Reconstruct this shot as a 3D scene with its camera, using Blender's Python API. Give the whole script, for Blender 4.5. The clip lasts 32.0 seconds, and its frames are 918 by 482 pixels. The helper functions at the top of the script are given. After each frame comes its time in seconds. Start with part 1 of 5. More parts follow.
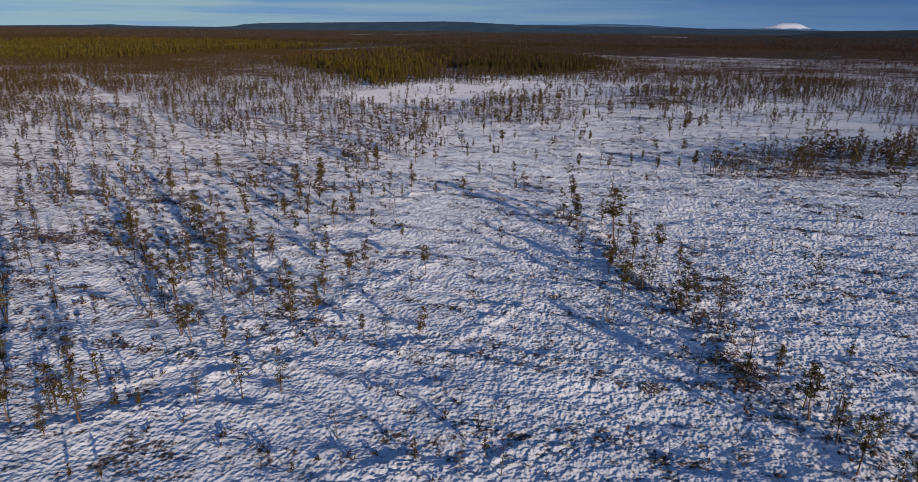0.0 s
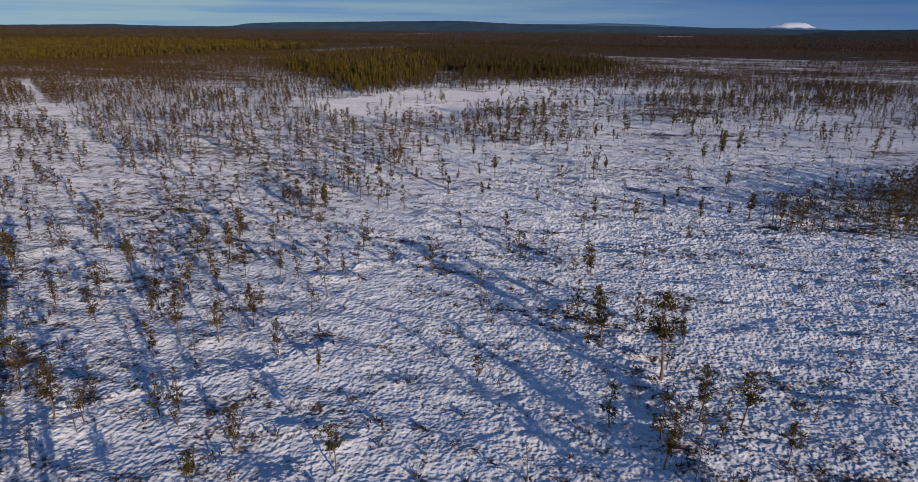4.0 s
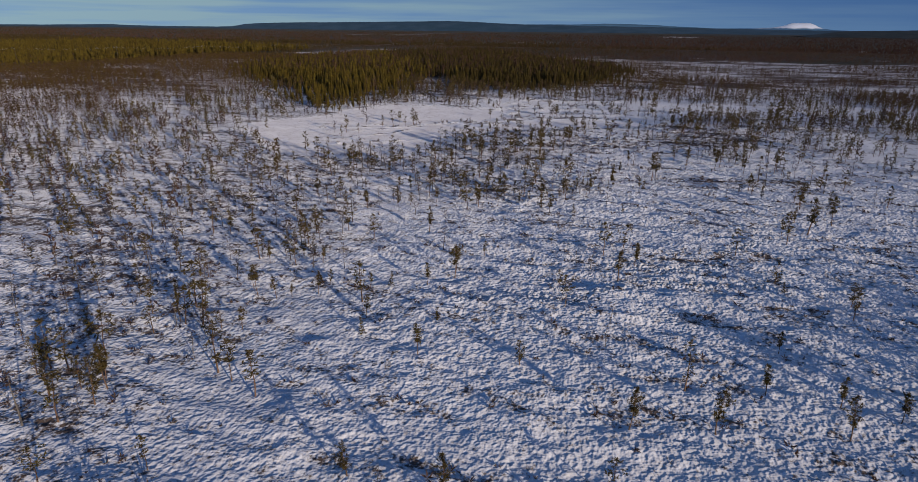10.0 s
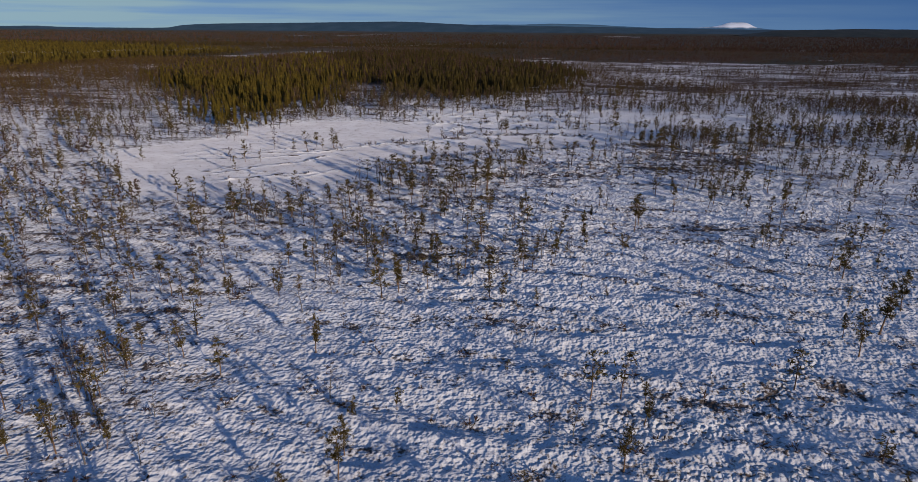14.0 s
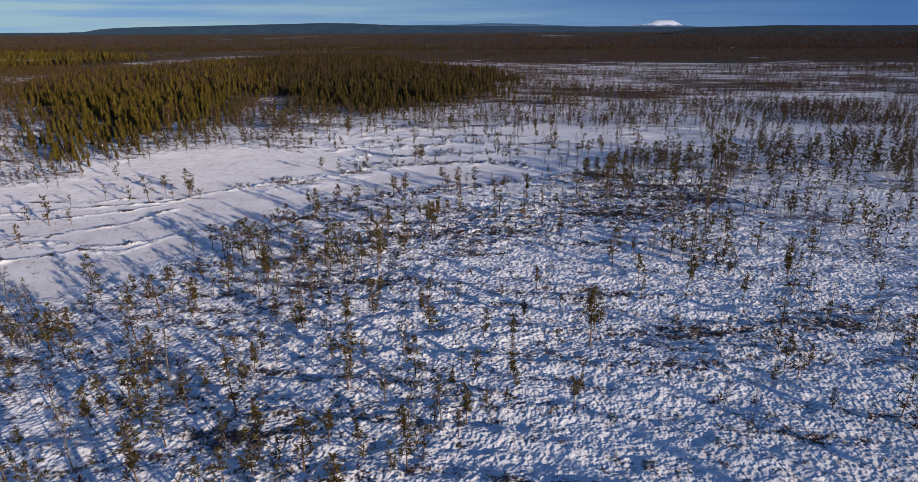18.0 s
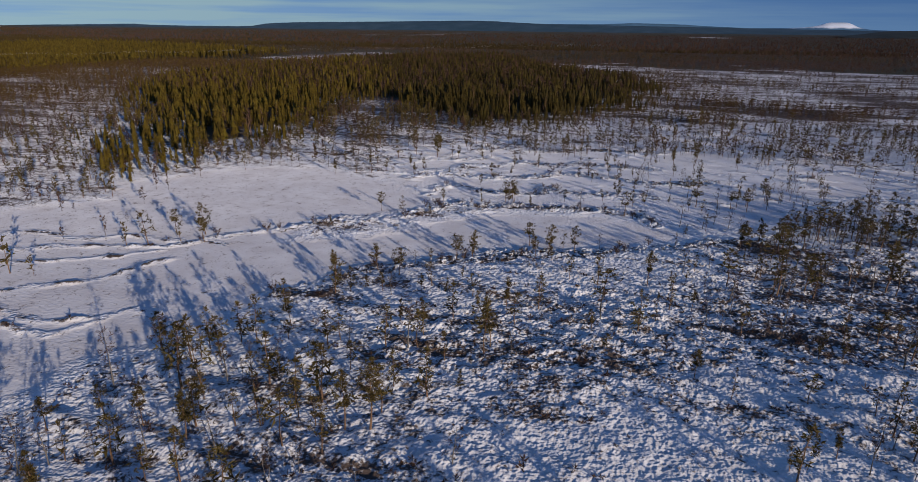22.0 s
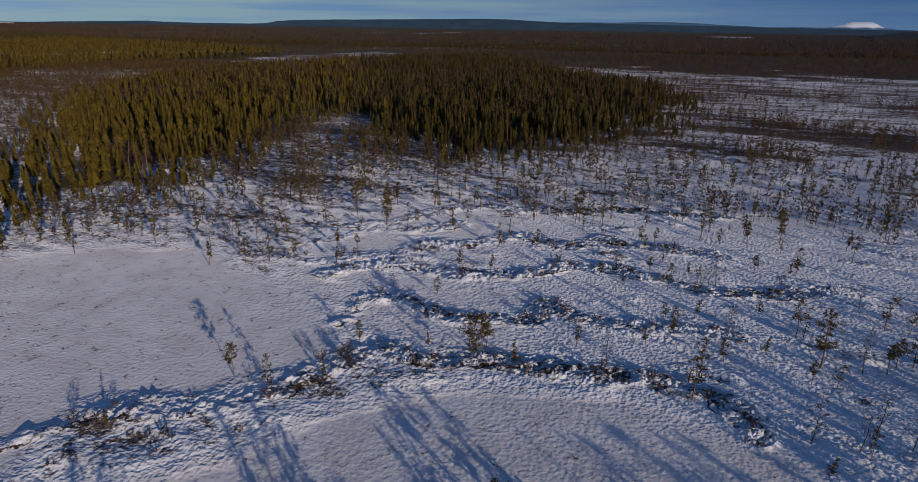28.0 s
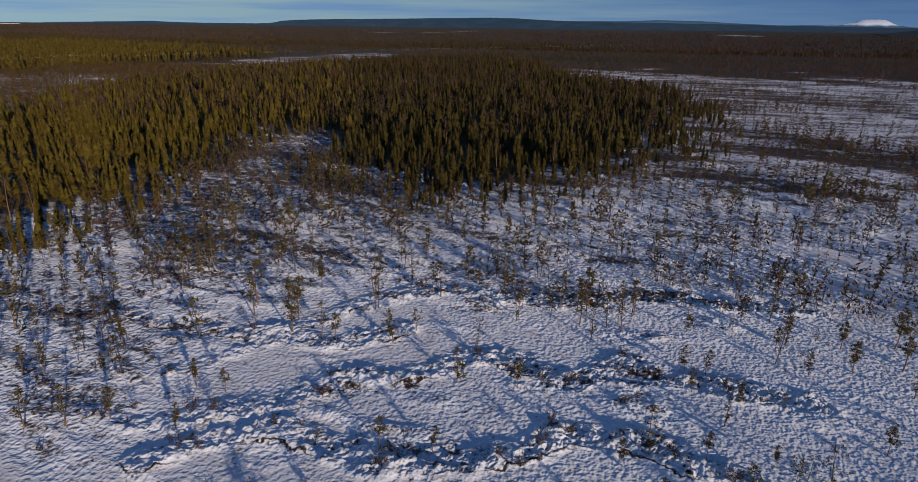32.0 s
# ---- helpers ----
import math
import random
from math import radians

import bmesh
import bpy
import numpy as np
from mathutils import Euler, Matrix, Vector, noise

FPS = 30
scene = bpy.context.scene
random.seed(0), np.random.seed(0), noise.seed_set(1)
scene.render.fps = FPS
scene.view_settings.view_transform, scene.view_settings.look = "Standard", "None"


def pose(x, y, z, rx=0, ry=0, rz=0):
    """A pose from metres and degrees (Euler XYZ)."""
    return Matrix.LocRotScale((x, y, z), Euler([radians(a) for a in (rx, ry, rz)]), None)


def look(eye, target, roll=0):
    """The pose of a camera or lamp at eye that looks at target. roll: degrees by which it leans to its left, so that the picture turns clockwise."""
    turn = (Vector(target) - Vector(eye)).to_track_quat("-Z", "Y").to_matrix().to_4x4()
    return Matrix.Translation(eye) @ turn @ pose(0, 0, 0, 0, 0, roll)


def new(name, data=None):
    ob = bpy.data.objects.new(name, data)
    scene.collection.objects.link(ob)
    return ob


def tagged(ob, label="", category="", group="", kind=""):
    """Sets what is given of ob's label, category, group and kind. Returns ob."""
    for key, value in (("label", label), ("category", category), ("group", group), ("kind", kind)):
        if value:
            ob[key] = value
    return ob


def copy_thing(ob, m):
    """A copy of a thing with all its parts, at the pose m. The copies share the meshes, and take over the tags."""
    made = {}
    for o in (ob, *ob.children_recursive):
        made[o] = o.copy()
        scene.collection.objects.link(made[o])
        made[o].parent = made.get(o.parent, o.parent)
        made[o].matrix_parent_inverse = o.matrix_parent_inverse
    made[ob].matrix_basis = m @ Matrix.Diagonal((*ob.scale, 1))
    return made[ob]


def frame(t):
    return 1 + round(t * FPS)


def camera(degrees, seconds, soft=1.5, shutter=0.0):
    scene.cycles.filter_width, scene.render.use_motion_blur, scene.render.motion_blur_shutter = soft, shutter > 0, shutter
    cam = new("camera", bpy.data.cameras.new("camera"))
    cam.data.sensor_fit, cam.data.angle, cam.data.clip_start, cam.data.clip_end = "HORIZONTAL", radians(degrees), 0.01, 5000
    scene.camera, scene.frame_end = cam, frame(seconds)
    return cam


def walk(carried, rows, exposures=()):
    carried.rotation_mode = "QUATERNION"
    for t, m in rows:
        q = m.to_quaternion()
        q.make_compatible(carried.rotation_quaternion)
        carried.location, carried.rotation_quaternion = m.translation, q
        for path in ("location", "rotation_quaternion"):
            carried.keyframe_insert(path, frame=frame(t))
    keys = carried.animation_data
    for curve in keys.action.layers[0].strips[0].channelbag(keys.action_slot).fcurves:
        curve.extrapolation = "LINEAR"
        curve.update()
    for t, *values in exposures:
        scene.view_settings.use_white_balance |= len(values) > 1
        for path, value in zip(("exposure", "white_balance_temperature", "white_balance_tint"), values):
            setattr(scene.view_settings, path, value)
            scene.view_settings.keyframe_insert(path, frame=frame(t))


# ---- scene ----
cam = camera(74.2, 32.0, soft=0.6)
PATH = [
    (0, (6.286, 13.743, 26.148), (5.875, 15.584, 25.484), 0.6),
    (0.5, (6.014, 17.793, 26.173), (5.601, 19.633, 25.507), 0.4),
    (1, (5.704, 21.8, 26.194), (5.289, 23.64, 25.529), 0.5),
    (1.5, (5.332, 25.75, 26.208), (4.918, 27.59, 25.541), 0.5),
    (2, (4.91, 29.689, 26.225), (4.495, 31.53, 25.56), 0.6),
    (2.5, (4.427, 33.615, 26.25), (4.011, 35.454, 25.583), 1.1),
    (3, (3.953, 37.631, 26.283), (3.537, 39.471, 25.62), 0.9),
    (3.5, (3.551, 41.699, 26.301), (3.132, 43.538, 25.636), 0.7),
    (5.5, (2.21, 58.027, 26.304), (1.792, 59.865, 25.638), 0.4),
    (6, (1.898, 62.098, 26.365), (1.48, 63.937, 25.7), 0.5),
    (6.5, (1.593, 66.072, 26.434), (1.173, 67.91, 25.766), 0.5),
    (7, (1.334, 70.009, 26.485), (0.913, 71.846, 25.817), 0.5),
    (7.5, (1.11, 73.943, 26.523), (0.687, 75.78, 25.855), 0.5),
    (8, (0.865, 77.936, 26.605), (0.441, 79.773, 25.937), 0.5),
    (8.5, (0.619, 81.865, 26.688), (0.193, 83.702, 26.019), 0.4),
    (9, (0.335, 85.846, 26.749), (-0.093, 87.683, 26.083), 0.6),
    (9.5, (-0.03, 89.841, 26.819), (-0.456, 91.677, 26.151), 0.6),
    (10, (-0.403, 93.904, 26.882), (-0.83, 95.741, 26.217), 0.6),
    (10.5, (-0.744, 97.91, 26.929), (-1.173, 99.746, 26.262), 0.5),
    (11, (-1.064, 101.937, 26.969), (-1.495, 103.773, 26.304), 0.6),
    (11.5, (-1.469, 105.941, 26.994), (-1.899, 107.777, 26.329), 0.8),
    (12, (-1.87, 110.045, 27.005), (-2.301, 111.882, 26.341), 0.7),
    (12.5, (-2.247, 114.12, 27.018), (-2.68, 115.956, 26.354), 0.8),
    (13, (-2.639, 118.165, 27.057), (-2.974, 120.022, 26.394), 0.3),
    (13.5, (-2.951, 122.052, 27.09), (-3.248, 123.915, 26.426), 0.2),
    (14, (-3.158, 126.006, 27.147), (-3.434, 127.873, 26.484), 0.4),
    (14.5, (-3.262, 130.015, 27.227), (-3.375, 131.898, 26.562), -0.1),
    (16.5, (-2.289, 146.894, 27.844), (-2.356, 148.78, 27.18), -0.1),
    (17, (-1.677, 151.199, 27.926), (-1.745, 153.085, 27.264), -0.3),
    (17.5, (-0.889, 155.573, 27.991), (-0.96, 157.459, 27.329), -0.3),
    (18, (-0.092, 160.013, 28.045), (-0.187, 161.898, 27.383), -0.3),
    (18.5, (0.662, 164.421, 28.078), (0.528, 166.303, 27.415), -0.2),
    (19, (1.291, 168.872, 28.09), (1.075, 170.747, 27.429), 0.1),
    (19.5, (1.845, 173.265, 28.11), (1.544, 175.128, 27.447), 0.4),
    (20, (2.248, 177.586, 28.129), (1.925, 179.446, 27.469), 0.3),
    (20.5, (2.523, 181.757, 28.162), (2.19, 183.615, 27.499), 0.2),
    (21, (2.625, 185.957, 28.199), (2.209, 187.798, 27.536), 0.6),
    (21.5, (2.641, 190.168, 28.243), (2.161, 191.992, 27.577), 0.8),
    (22, (2.522, 194.317, 28.278), (2.024, 196.135, 27.611), 0.6),
    (22.5, (2.247, 198.344, 28.305), (1.74, 200.159, 27.636), 0.7),
    (23, (1.829, 202.367, 28.326), (1.316, 204.182, 27.66), 0.7),
    (23.5, (1.335, 206.415, 28.365), (0.818, 208.228, 27.697), 0.6),
    (24, (0.789, 210.551, 28.411), (0.269, 212.364, 27.745), 0.5),
    (24.5, (0.26, 214.631, 28.458), (-0.262, 216.442, 27.789), 0.5),
    (25, (-0.213, 218.674, 28.522), (-0.735, 220.486, 27.854), 0.6),
    (25.5, (-0.684, 222.701, 28.569), (-1.207, 224.512, 27.902), 0.6),
    (27.5, (-2.517, 239.503, 28.877), (-3.051, 241.31, 28.204), 0.8),
    (28, (-2.992, 243.894, 28.95), (-3.528, 245.699, 28.277), 0.8),
    (28.5, (-3.455, 248.284, 28.998), (-3.997, 250.087, 28.323), 0.9),
    (29, (-3.897, 252.621, 29.043), (-4.443, 254.424, 28.37), 0.8),
    (29.5, (-4.329, 256.827, 29.089), (-4.878, 258.627, 28.413), 0.7),
    (30, (-4.801, 260.995, 29.129), (-5.35, 262.796, 28.455), 0.6),
    (30.5, (-5.315, 265.132, 29.166), (-5.864, 266.934, 28.494), 0.7),
    (31, (-5.793, 269.337, 29.204), (-6.34, 271.14, 28.532), 0.5),
    (31.5, (-6.246, 273.631, 29.237), (-6.797, 275.43, 28.561), 0.4),
    (32, (-6.685, 277.984, 29.261), (-7.242, 279.782, 28.585), 0.6),
]
walk(cam, [(t, look(eye, target, roll)) for t, eye, target, roll in PATH], [(0, 0.02), (6, -0.07), (9, -0.13), (13, -0.12), (17, 0.26), (19, 0.25), (21, 0.05), (23, -0.1), (25, -0.26), (28, -0.31), (32, -0.12)])

# ---- light ----
SUN_UP, SUN_TURN = 10.0, 131.0
world = bpy.data.worlds.new("world")
scene.world = world
world.use_nodes = True
wn = world.node_tree
sky = wn.nodes.new("ShaderNodeTexSky")
sky.sky_type, sky.sun_disc = "NISHITA", False
sky.sun_elevation, sky.sun_rotation = radians(SUN_UP), radians(SUN_TURN)
sky.altitude, sky.air_density, sky.dust_density, sky.ozone_density = 200, 1.0, 0.3, 3.0
back = wn.nodes["Background"]
back.inputs["Strength"].default_value = 0.099
# the sky is read a little higher up than it is seen, and cooled, with thin streaks of cloud
way = wn.nodes.new("ShaderNodeTexCoord").outputs["Generated"]
lift = wn.nodes.new("ShaderNodeMapping")
lift.inputs["Location"].default_value = (0, 0, 0.22)
wn.links.new(way, lift.inputs["Vector"])
wn.links.new(lift.outputs[0], sky.inputs["Vector"])
cool = wn.nodes.new("ShaderNodeMix")
cool.data_type, cool.blend_type = "RGBA", "MULTIPLY"
cool.inputs[0].default_value = 1.0
cool.inputs[7].default_value = (0.58, 0.83, 1.33, 1)
wn.links.new(sky.outputs[0], cool.inputs[6])
flat = wn.nodes.new("ShaderNodeMapping")
flat.inputs["Scale"].default_value = (2.2, 2.2, 48)
wn.links.new(way, flat.inputs["Vector"])
streak = wn.nodes.new("ShaderNodeTexNoise")
streak.inputs["Scale"].default_value, streak.inputs["Detail"].default_value = 1.6, 5
wn.links.new(flat.outputs[0], streak.inputs["Vector"])
veil = wn.nodes.new("ShaderNodeValToRGB")
veil.color_ramp.elements[0].position, veil.color_ramp.elements[1].position = 0.36, 0.66
veil.color_ramp.elements[0].color = (0.42, 0.42, 0.42, 1)
veil.color_ramp.elements[1].color = (1.0, 1.0, 1.0, 1)
wn.links.new(streak.outputs["Fac"], veil.inputs[0])
cloud = wn.nodes.new("ShaderNodeMix")
cloud.data_type = "RGBA"
cloud.inputs[7].default_value = (3.3, 5.0, 6.0, 1)
# the veil pales the sky towards the horizon
split = wn.nodes.new("ShaderNodeSeparateXYZ")
wn.links.new(way, split.inputs[0])
fall = wn.nodes.new("ShaderNodeMapRange")
for name, value in (("From Min", 0.0), ("From Max", 0.16), ("To Min", 1.0), ("To Max", 0.12)):
    fall.inputs[name].default_value = value
wn.links.new(split.outputs["Z"], fall.inputs["Value"])
thin = wn.nodes.new("ShaderNodeMath")
thin.operation = "MULTIPLY"
wn.links.new(veil.outputs[0], thin.inputs[0])
wn.links.new(fall.outputs[0], thin.inputs[1])
# thin cloud lies thicker towards the west
west = wn.nodes.new("ShaderNodeMapRange")
for name, value in (("From Min", -0.65), ("From Max", 0.5), ("To Min", 1.5), ("To Max", 0.06)):
    west.inputs[name].default_value = value
wn.links.new(split.outputs["X"], west.inputs["Value"])
haze = wn.nodes.new("ShaderNodeMath")
haze.operation = "MULTIPLY"
wn.links.new(thin.outputs[0], haze.inputs[0])
wn.links.new(west.outputs[0], haze.inputs[1])
wn.links.new(haze.outputs[0], cloud.inputs[0])
wn.links.new(cool.outputs[2], cloud.inputs[6])
# haze brightens the sky towards the sun, in the south
sunward = wn.nodes.new("ShaderNodeMapRange")
for name, value in (("From Min", -1.0), ("From Max", 1.0), ("To Min", 1.5), ("To Max", 0.74)):
    sunward.inputs[name].default_value = value
wn.links.new(split.outputs["Y"], sunward.inputs["Value"])
glow = wn.nodes.new("ShaderNodeVectorMath")
glow.operation = "SCALE"
wn.links.new(cloud.outputs[2], glow.inputs[0])
wn.links.new(sunward.outputs[0], glow.inputs["Scale"])
wn.links.new(glow.outputs[0], back.inputs["Color"])
sun = new("sun", bpy.data.lights.new("sun", "SUN"))
sun.data.energy, sun.data.angle, sun.data.color = 4.35, radians(0.6), (1.0, 0.845, 0.69)
a, e = radians(SUN_TURN), radians(SUN_UP)
SUN_DIR = Vector((math.sin(a) * math.cos(e), math.cos(a) * math.cos(e), math.sin(e)))
sun.matrix_world = look(SUN_DIR * 300, (0, 0, 0))


# ---- materials ----
def nodes_of(name, rough=0.8):
    mat = bpy.data.materials.new(name)
    mat.use_nodes = True
    nt = mat.node_tree
    bsdf = nt.nodes["Principled BSDF"]
    bsdf.inputs["Roughness"].default_value = rough
    bsdf.inputs["Specular IOR Level"].default_value = 0.2
    bsdf.inputs["Diffuse Roughness"].default_value = 0.45
    return mat, nt, bsdf


def add(nt, kind, **values):
    n = nt.nodes.new(kind)
    for k, v in values.items():
        n.inputs[k.replace("_", " ")].default_value = v
    return n


def ramp(nt, src, stops):
    r = nt.nodes.new("ShaderNodeValToRGB")
    el = r.color_ramp.elements
    while len(el) < len(stops):
        el.new(0.5)
    for item, (p, c) in zip(el, stops):
        item.position, item.color = p, (*c, 1)
    nt.links.new(src, r.inputs[0])
    return r.outputs[0]


def maths(nt, op, p, q, clamp=False):
    m = nt.nodes.new("ShaderNodeMath")
    m.operation, m.use_clamp = op, clamp
    for n, v in enumerate((p, q)):
        if isinstance(v, (int, float)):
            m.inputs[n].default_value = v
        else:
            nt.links.new(v, m.inputs[n])
    return m.outputs[0]


def blend(nt, fac, p, q):
    m = nt.nodes.new("ShaderNodeMix")
    m.data_type = "RGBA"
    for sock, v in ((m.inputs[0], fac), (m.inputs[6], p), (m.inputs[7], q)):
        if isinstance(v, tuple):
            sock.default_value = (*v, 1)
        elif isinstance(v, (int, float)):
            sock.default_value = v
        else:
            nt.links.new(v, sock)
    return m.outputs[2]


def noisy(nt, vec, scale, detail=3.0, rough=0.6):
    n = add(nt, "ShaderNodeTexNoise", Scale=scale, Detail=detail, Roughness=rough)
    nt.links.new(vec, n.inputs["Vector"])
    return n.outputs["Fac"]


def snow_ground():
    mat, nt, bsdf = nodes_of("snow_ground", 0.7)
    pos = nt.nodes.new("ShaderNodeTexCoord").outputs["Object"]
    heath, woods, tussock, shore, bank = (nt.nodes.new("ShaderNodeAttribute") for _ in range(5))
    heath.attribute_name, woods.attribute_name, tussock.attribute_name = "heath", "woods", "tussock"
    shore.attribute_name, bank.attribute_name = "shore", "bank"
    fine, mid, big = noisy(nt, pos, 3.4, 4), noisy(nt, pos, 0.7, 4), noisy(nt, pos, 0.05, 3)
    snow = blend(nt, ramp(nt, big, [(0.35, (0, 0, 0)), (0.65, (1, 1, 1))]), (0.69, 0.70, 0.73), (0.78, 0.78, 0.79))
    packed = maths(nt, "SUBTRACT", 0.8, maths(nt, "MULTIPLY", tussock.outputs["Fac"], 2.2), True)
    drift = noisy(nt, pos, 0.22, 4)
    snow = blend(nt, maths(nt, "MULTIPLY", packed, ramp(nt, drift, [(0.38, (0.35, 0.35, 0.35)), (0.62, (1, 1, 1))])), snow, (0.53, 0.51, 0.52))
    # twigs and sedge that the snow covers thinly give it a brown cast in patches
    cast = maths(nt, "MULTIPLY", maths(nt, "ADD", maths(nt, "MULTIPLY", mid, 1.6), -0.62, True), maths(nt, "ADD", maths(nt, "MULTIPLY", heath.outputs["Fac"], 1.3), 0.12), True)
    snow = blend(nt, cast, snow, blend(nt, fine, (0.26, 0.21, 0.19), (0.62, 0.57, 0.56)))
    twigs = blend(nt, fine, (0.025, 0.019, 0.016), (0.15, 0.11, 0.09))
    # heath pokes through where the snow lies thin
    k = maths(nt, "ADD", maths(nt, "MULTIPLY", fine, 0.52), maths(nt, "MULTIPLY", mid, 0.49))
    k = maths(nt, "ADD", k, maths(nt, "MULTIPLY", heath.outputs["Fac"], 0.25))
    # low strings run across the bog
    lie = nt.nodes.new("ShaderNodeMapping")
    lie.inputs["Scale"].default_value, lie.inputs["Rotation"].default_value = (0.035, 0.17, 1), (0, 0, radians(10))
    nt.links.new(pos, lie.inputs["Vector"])
    stripes = maths(nt, "SUBTRACT", noisy(nt, lie.outputs[0], 1.0, 3), 0.5)
    lowly = maths(nt, "MINIMUM", tussock.outputs["Fac"], 1.0)
    k = maths(nt, "ADD", k, maths(nt, "MULTIPLY", maths(nt, "MULTIPLY", stripes, maths(nt, "ADD", 0.3, maths(nt, "MULTIPLY", heath.outputs["Fac"], 0.6))), lowly))
    # snow caps half a metre wide, with dark gaps between them, on the strings
    shake = add(nt, "ShaderNodeTexNoise", Scale=1.3, Detail=2.0)
    nt.links.new(pos, shake.inputs["Vector"])
    moved = nt.nodes.new("ShaderNodeMix")
    moved.data_type, moved.blend_type = "RGBA", "ADD"
    moved.inputs[0].default_value = 0.5
    nt.links.new(pos, moved.inputs[6])
    nt.links.new(shake.outputs["Color"], moved.inputs[7])
    caps = add(nt, "ShaderNodeTexVoronoi", Scale=2.1)
    nt.links.new(moved.outputs[2], caps.inputs["Vector"])
    capped = maths(nt, "ADD", maths(nt, "MULTIPLY", maths(nt, "SUBTRACT", tussock.outputs["Fac"], 1.0, True), 1.1), maths(nt, "MULTIPLY", lowly, 0.12))
    k = maths(nt, "ADD", k, maths(nt, "MULTIPLY", maths(nt, "SUBTRACT", caps.outputs["Distance"], 0.34), maths(nt, "MULTIPLY", capped, 0.2)))
    bare = ramp(nt, k, [(0.585, (0, 0, 0)), (0.68, (1, 1, 1))])
    # bare peat along the foot of the strings
    foot = maths(nt, "ABSOLUTE", maths(nt, "ADD", shore.outputs["Fac"], maths(nt, "MULTIPLY", maths(nt, "SUBTRACT", mid, 0.45), 2.6)), 0)
    foot = maths(nt, "MULTIPLY", maths(nt, "SUBTRACT", 1.5, maths(nt, "MULTIPLY", foot, 7), True), bank.outputs["Fac"], True)
    col = blend(nt, foot, blend(nt, bare, snow, twigs), blend(nt, fine, (0.012, 0.009, 0.007), (0.06, 0.038, 0.026)))
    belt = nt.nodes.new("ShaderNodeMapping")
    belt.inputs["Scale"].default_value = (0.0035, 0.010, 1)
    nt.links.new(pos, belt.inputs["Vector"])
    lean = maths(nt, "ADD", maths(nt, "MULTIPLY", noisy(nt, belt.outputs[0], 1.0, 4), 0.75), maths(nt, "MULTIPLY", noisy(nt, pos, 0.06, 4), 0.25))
    # woodland floor; inside the forest its dark tones also paint shade between trees
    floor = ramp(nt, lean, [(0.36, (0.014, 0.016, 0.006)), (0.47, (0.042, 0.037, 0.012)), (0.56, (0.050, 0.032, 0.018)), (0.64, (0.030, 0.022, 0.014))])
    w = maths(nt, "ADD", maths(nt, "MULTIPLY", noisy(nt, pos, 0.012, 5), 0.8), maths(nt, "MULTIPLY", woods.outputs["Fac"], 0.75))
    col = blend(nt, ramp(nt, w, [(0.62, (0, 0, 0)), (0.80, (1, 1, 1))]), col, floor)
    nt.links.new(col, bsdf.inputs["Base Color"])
    rip = maths(nt, "ADD", maths(nt, "MULTIPLY", noisy(nt, pos, 1.75, 1, 0.5), 2.3), maths(nt, "MULTIPLY", noisy(nt, pos, 3.2, 1, 0.5), 0.8))
    rip = maths(nt, "SUBTRACT", rip, maths(nt, "MULTIPLY", maths(nt, "MULTIPLY", caps.outputs["Distance"], capped), 2.6))
    b = add(nt, "ShaderNodeBump", Strength=1.0, Distance=0.145)
    nt.links.new(maths(nt, "ADD", maths(nt, "MULTIPLY", rip, lowly), maths(nt, "MULTIPLY", noisy(nt, pos, 2.5, 1, 0.5), maths(nt, "ADD", maths(nt, "MULTIPLY", lowly, 5.0, True), 0.25))), b.inputs["Height"])
    nt.links.new(b.outputs[0], bsdf.inputs["Normal"])
    return mat


def foliage(name, dark, light, spread=0.35):
    mat, nt, bsdf = nodes_of(name, 0.75)
    geo = nt.nodes.new("ShaderNodeNewGeometry")
    tree = noisy(nt, geo.outputs["Position"], 0.45, 2)
    k = maths(nt, "ADD", maths(nt, "MULTIPLY", geo.outputs["Random Per Island"], spread), maths(nt, "MULTIPLY", tree, 1.2 - spread), True)
    mid = tuple(0.5 * (p + q) * f for p, q, f in zip(dark, light, (1.08, 0.96, 0.9)))
    col = ramp(nt, k, [(0.2, dark), (0.55, mid), (0.88, light)])
    nt.links.new(col, bsdf.inputs["Base Color"])
    # light also passes through the loose needles and twigs
    thru, mix = nt.nodes.new("ShaderNodeBsdfTranslucent"), add(nt, "ShaderNodeMixShader", Fac=0.28)
    nt.links.new(col, thru.inputs["Color"])
    nt.links.new(bsdf.outputs[0], mix.inputs[1])
    nt.links.new(thru.outputs[0], mix.inputs[2])
    nt.links.new(mix.outputs[0], nt.nodes["Material Output"].inputs["Surface"])
    return mat


def bark(name, low, high):
    mat, nt, bsdf = nodes_of(name, 0.9)
    pos = nt.nodes.new("ShaderNodeTexCoord").outputs["Object"]
    col = blend(nt, noisy(nt, pos, 9, 4), low, high)
    nt.links.new(col, bsdf.inputs["Base Color"])
    b = add(nt, "ShaderNodeBump", Strength=0.6, Distance=0.02)
    nt.links.new(noisy(nt, pos, 30, 3), b.inputs["Height"])
    nt.links.new(b.outputs[0], bsdf.inputs["Normal"])
    return mat


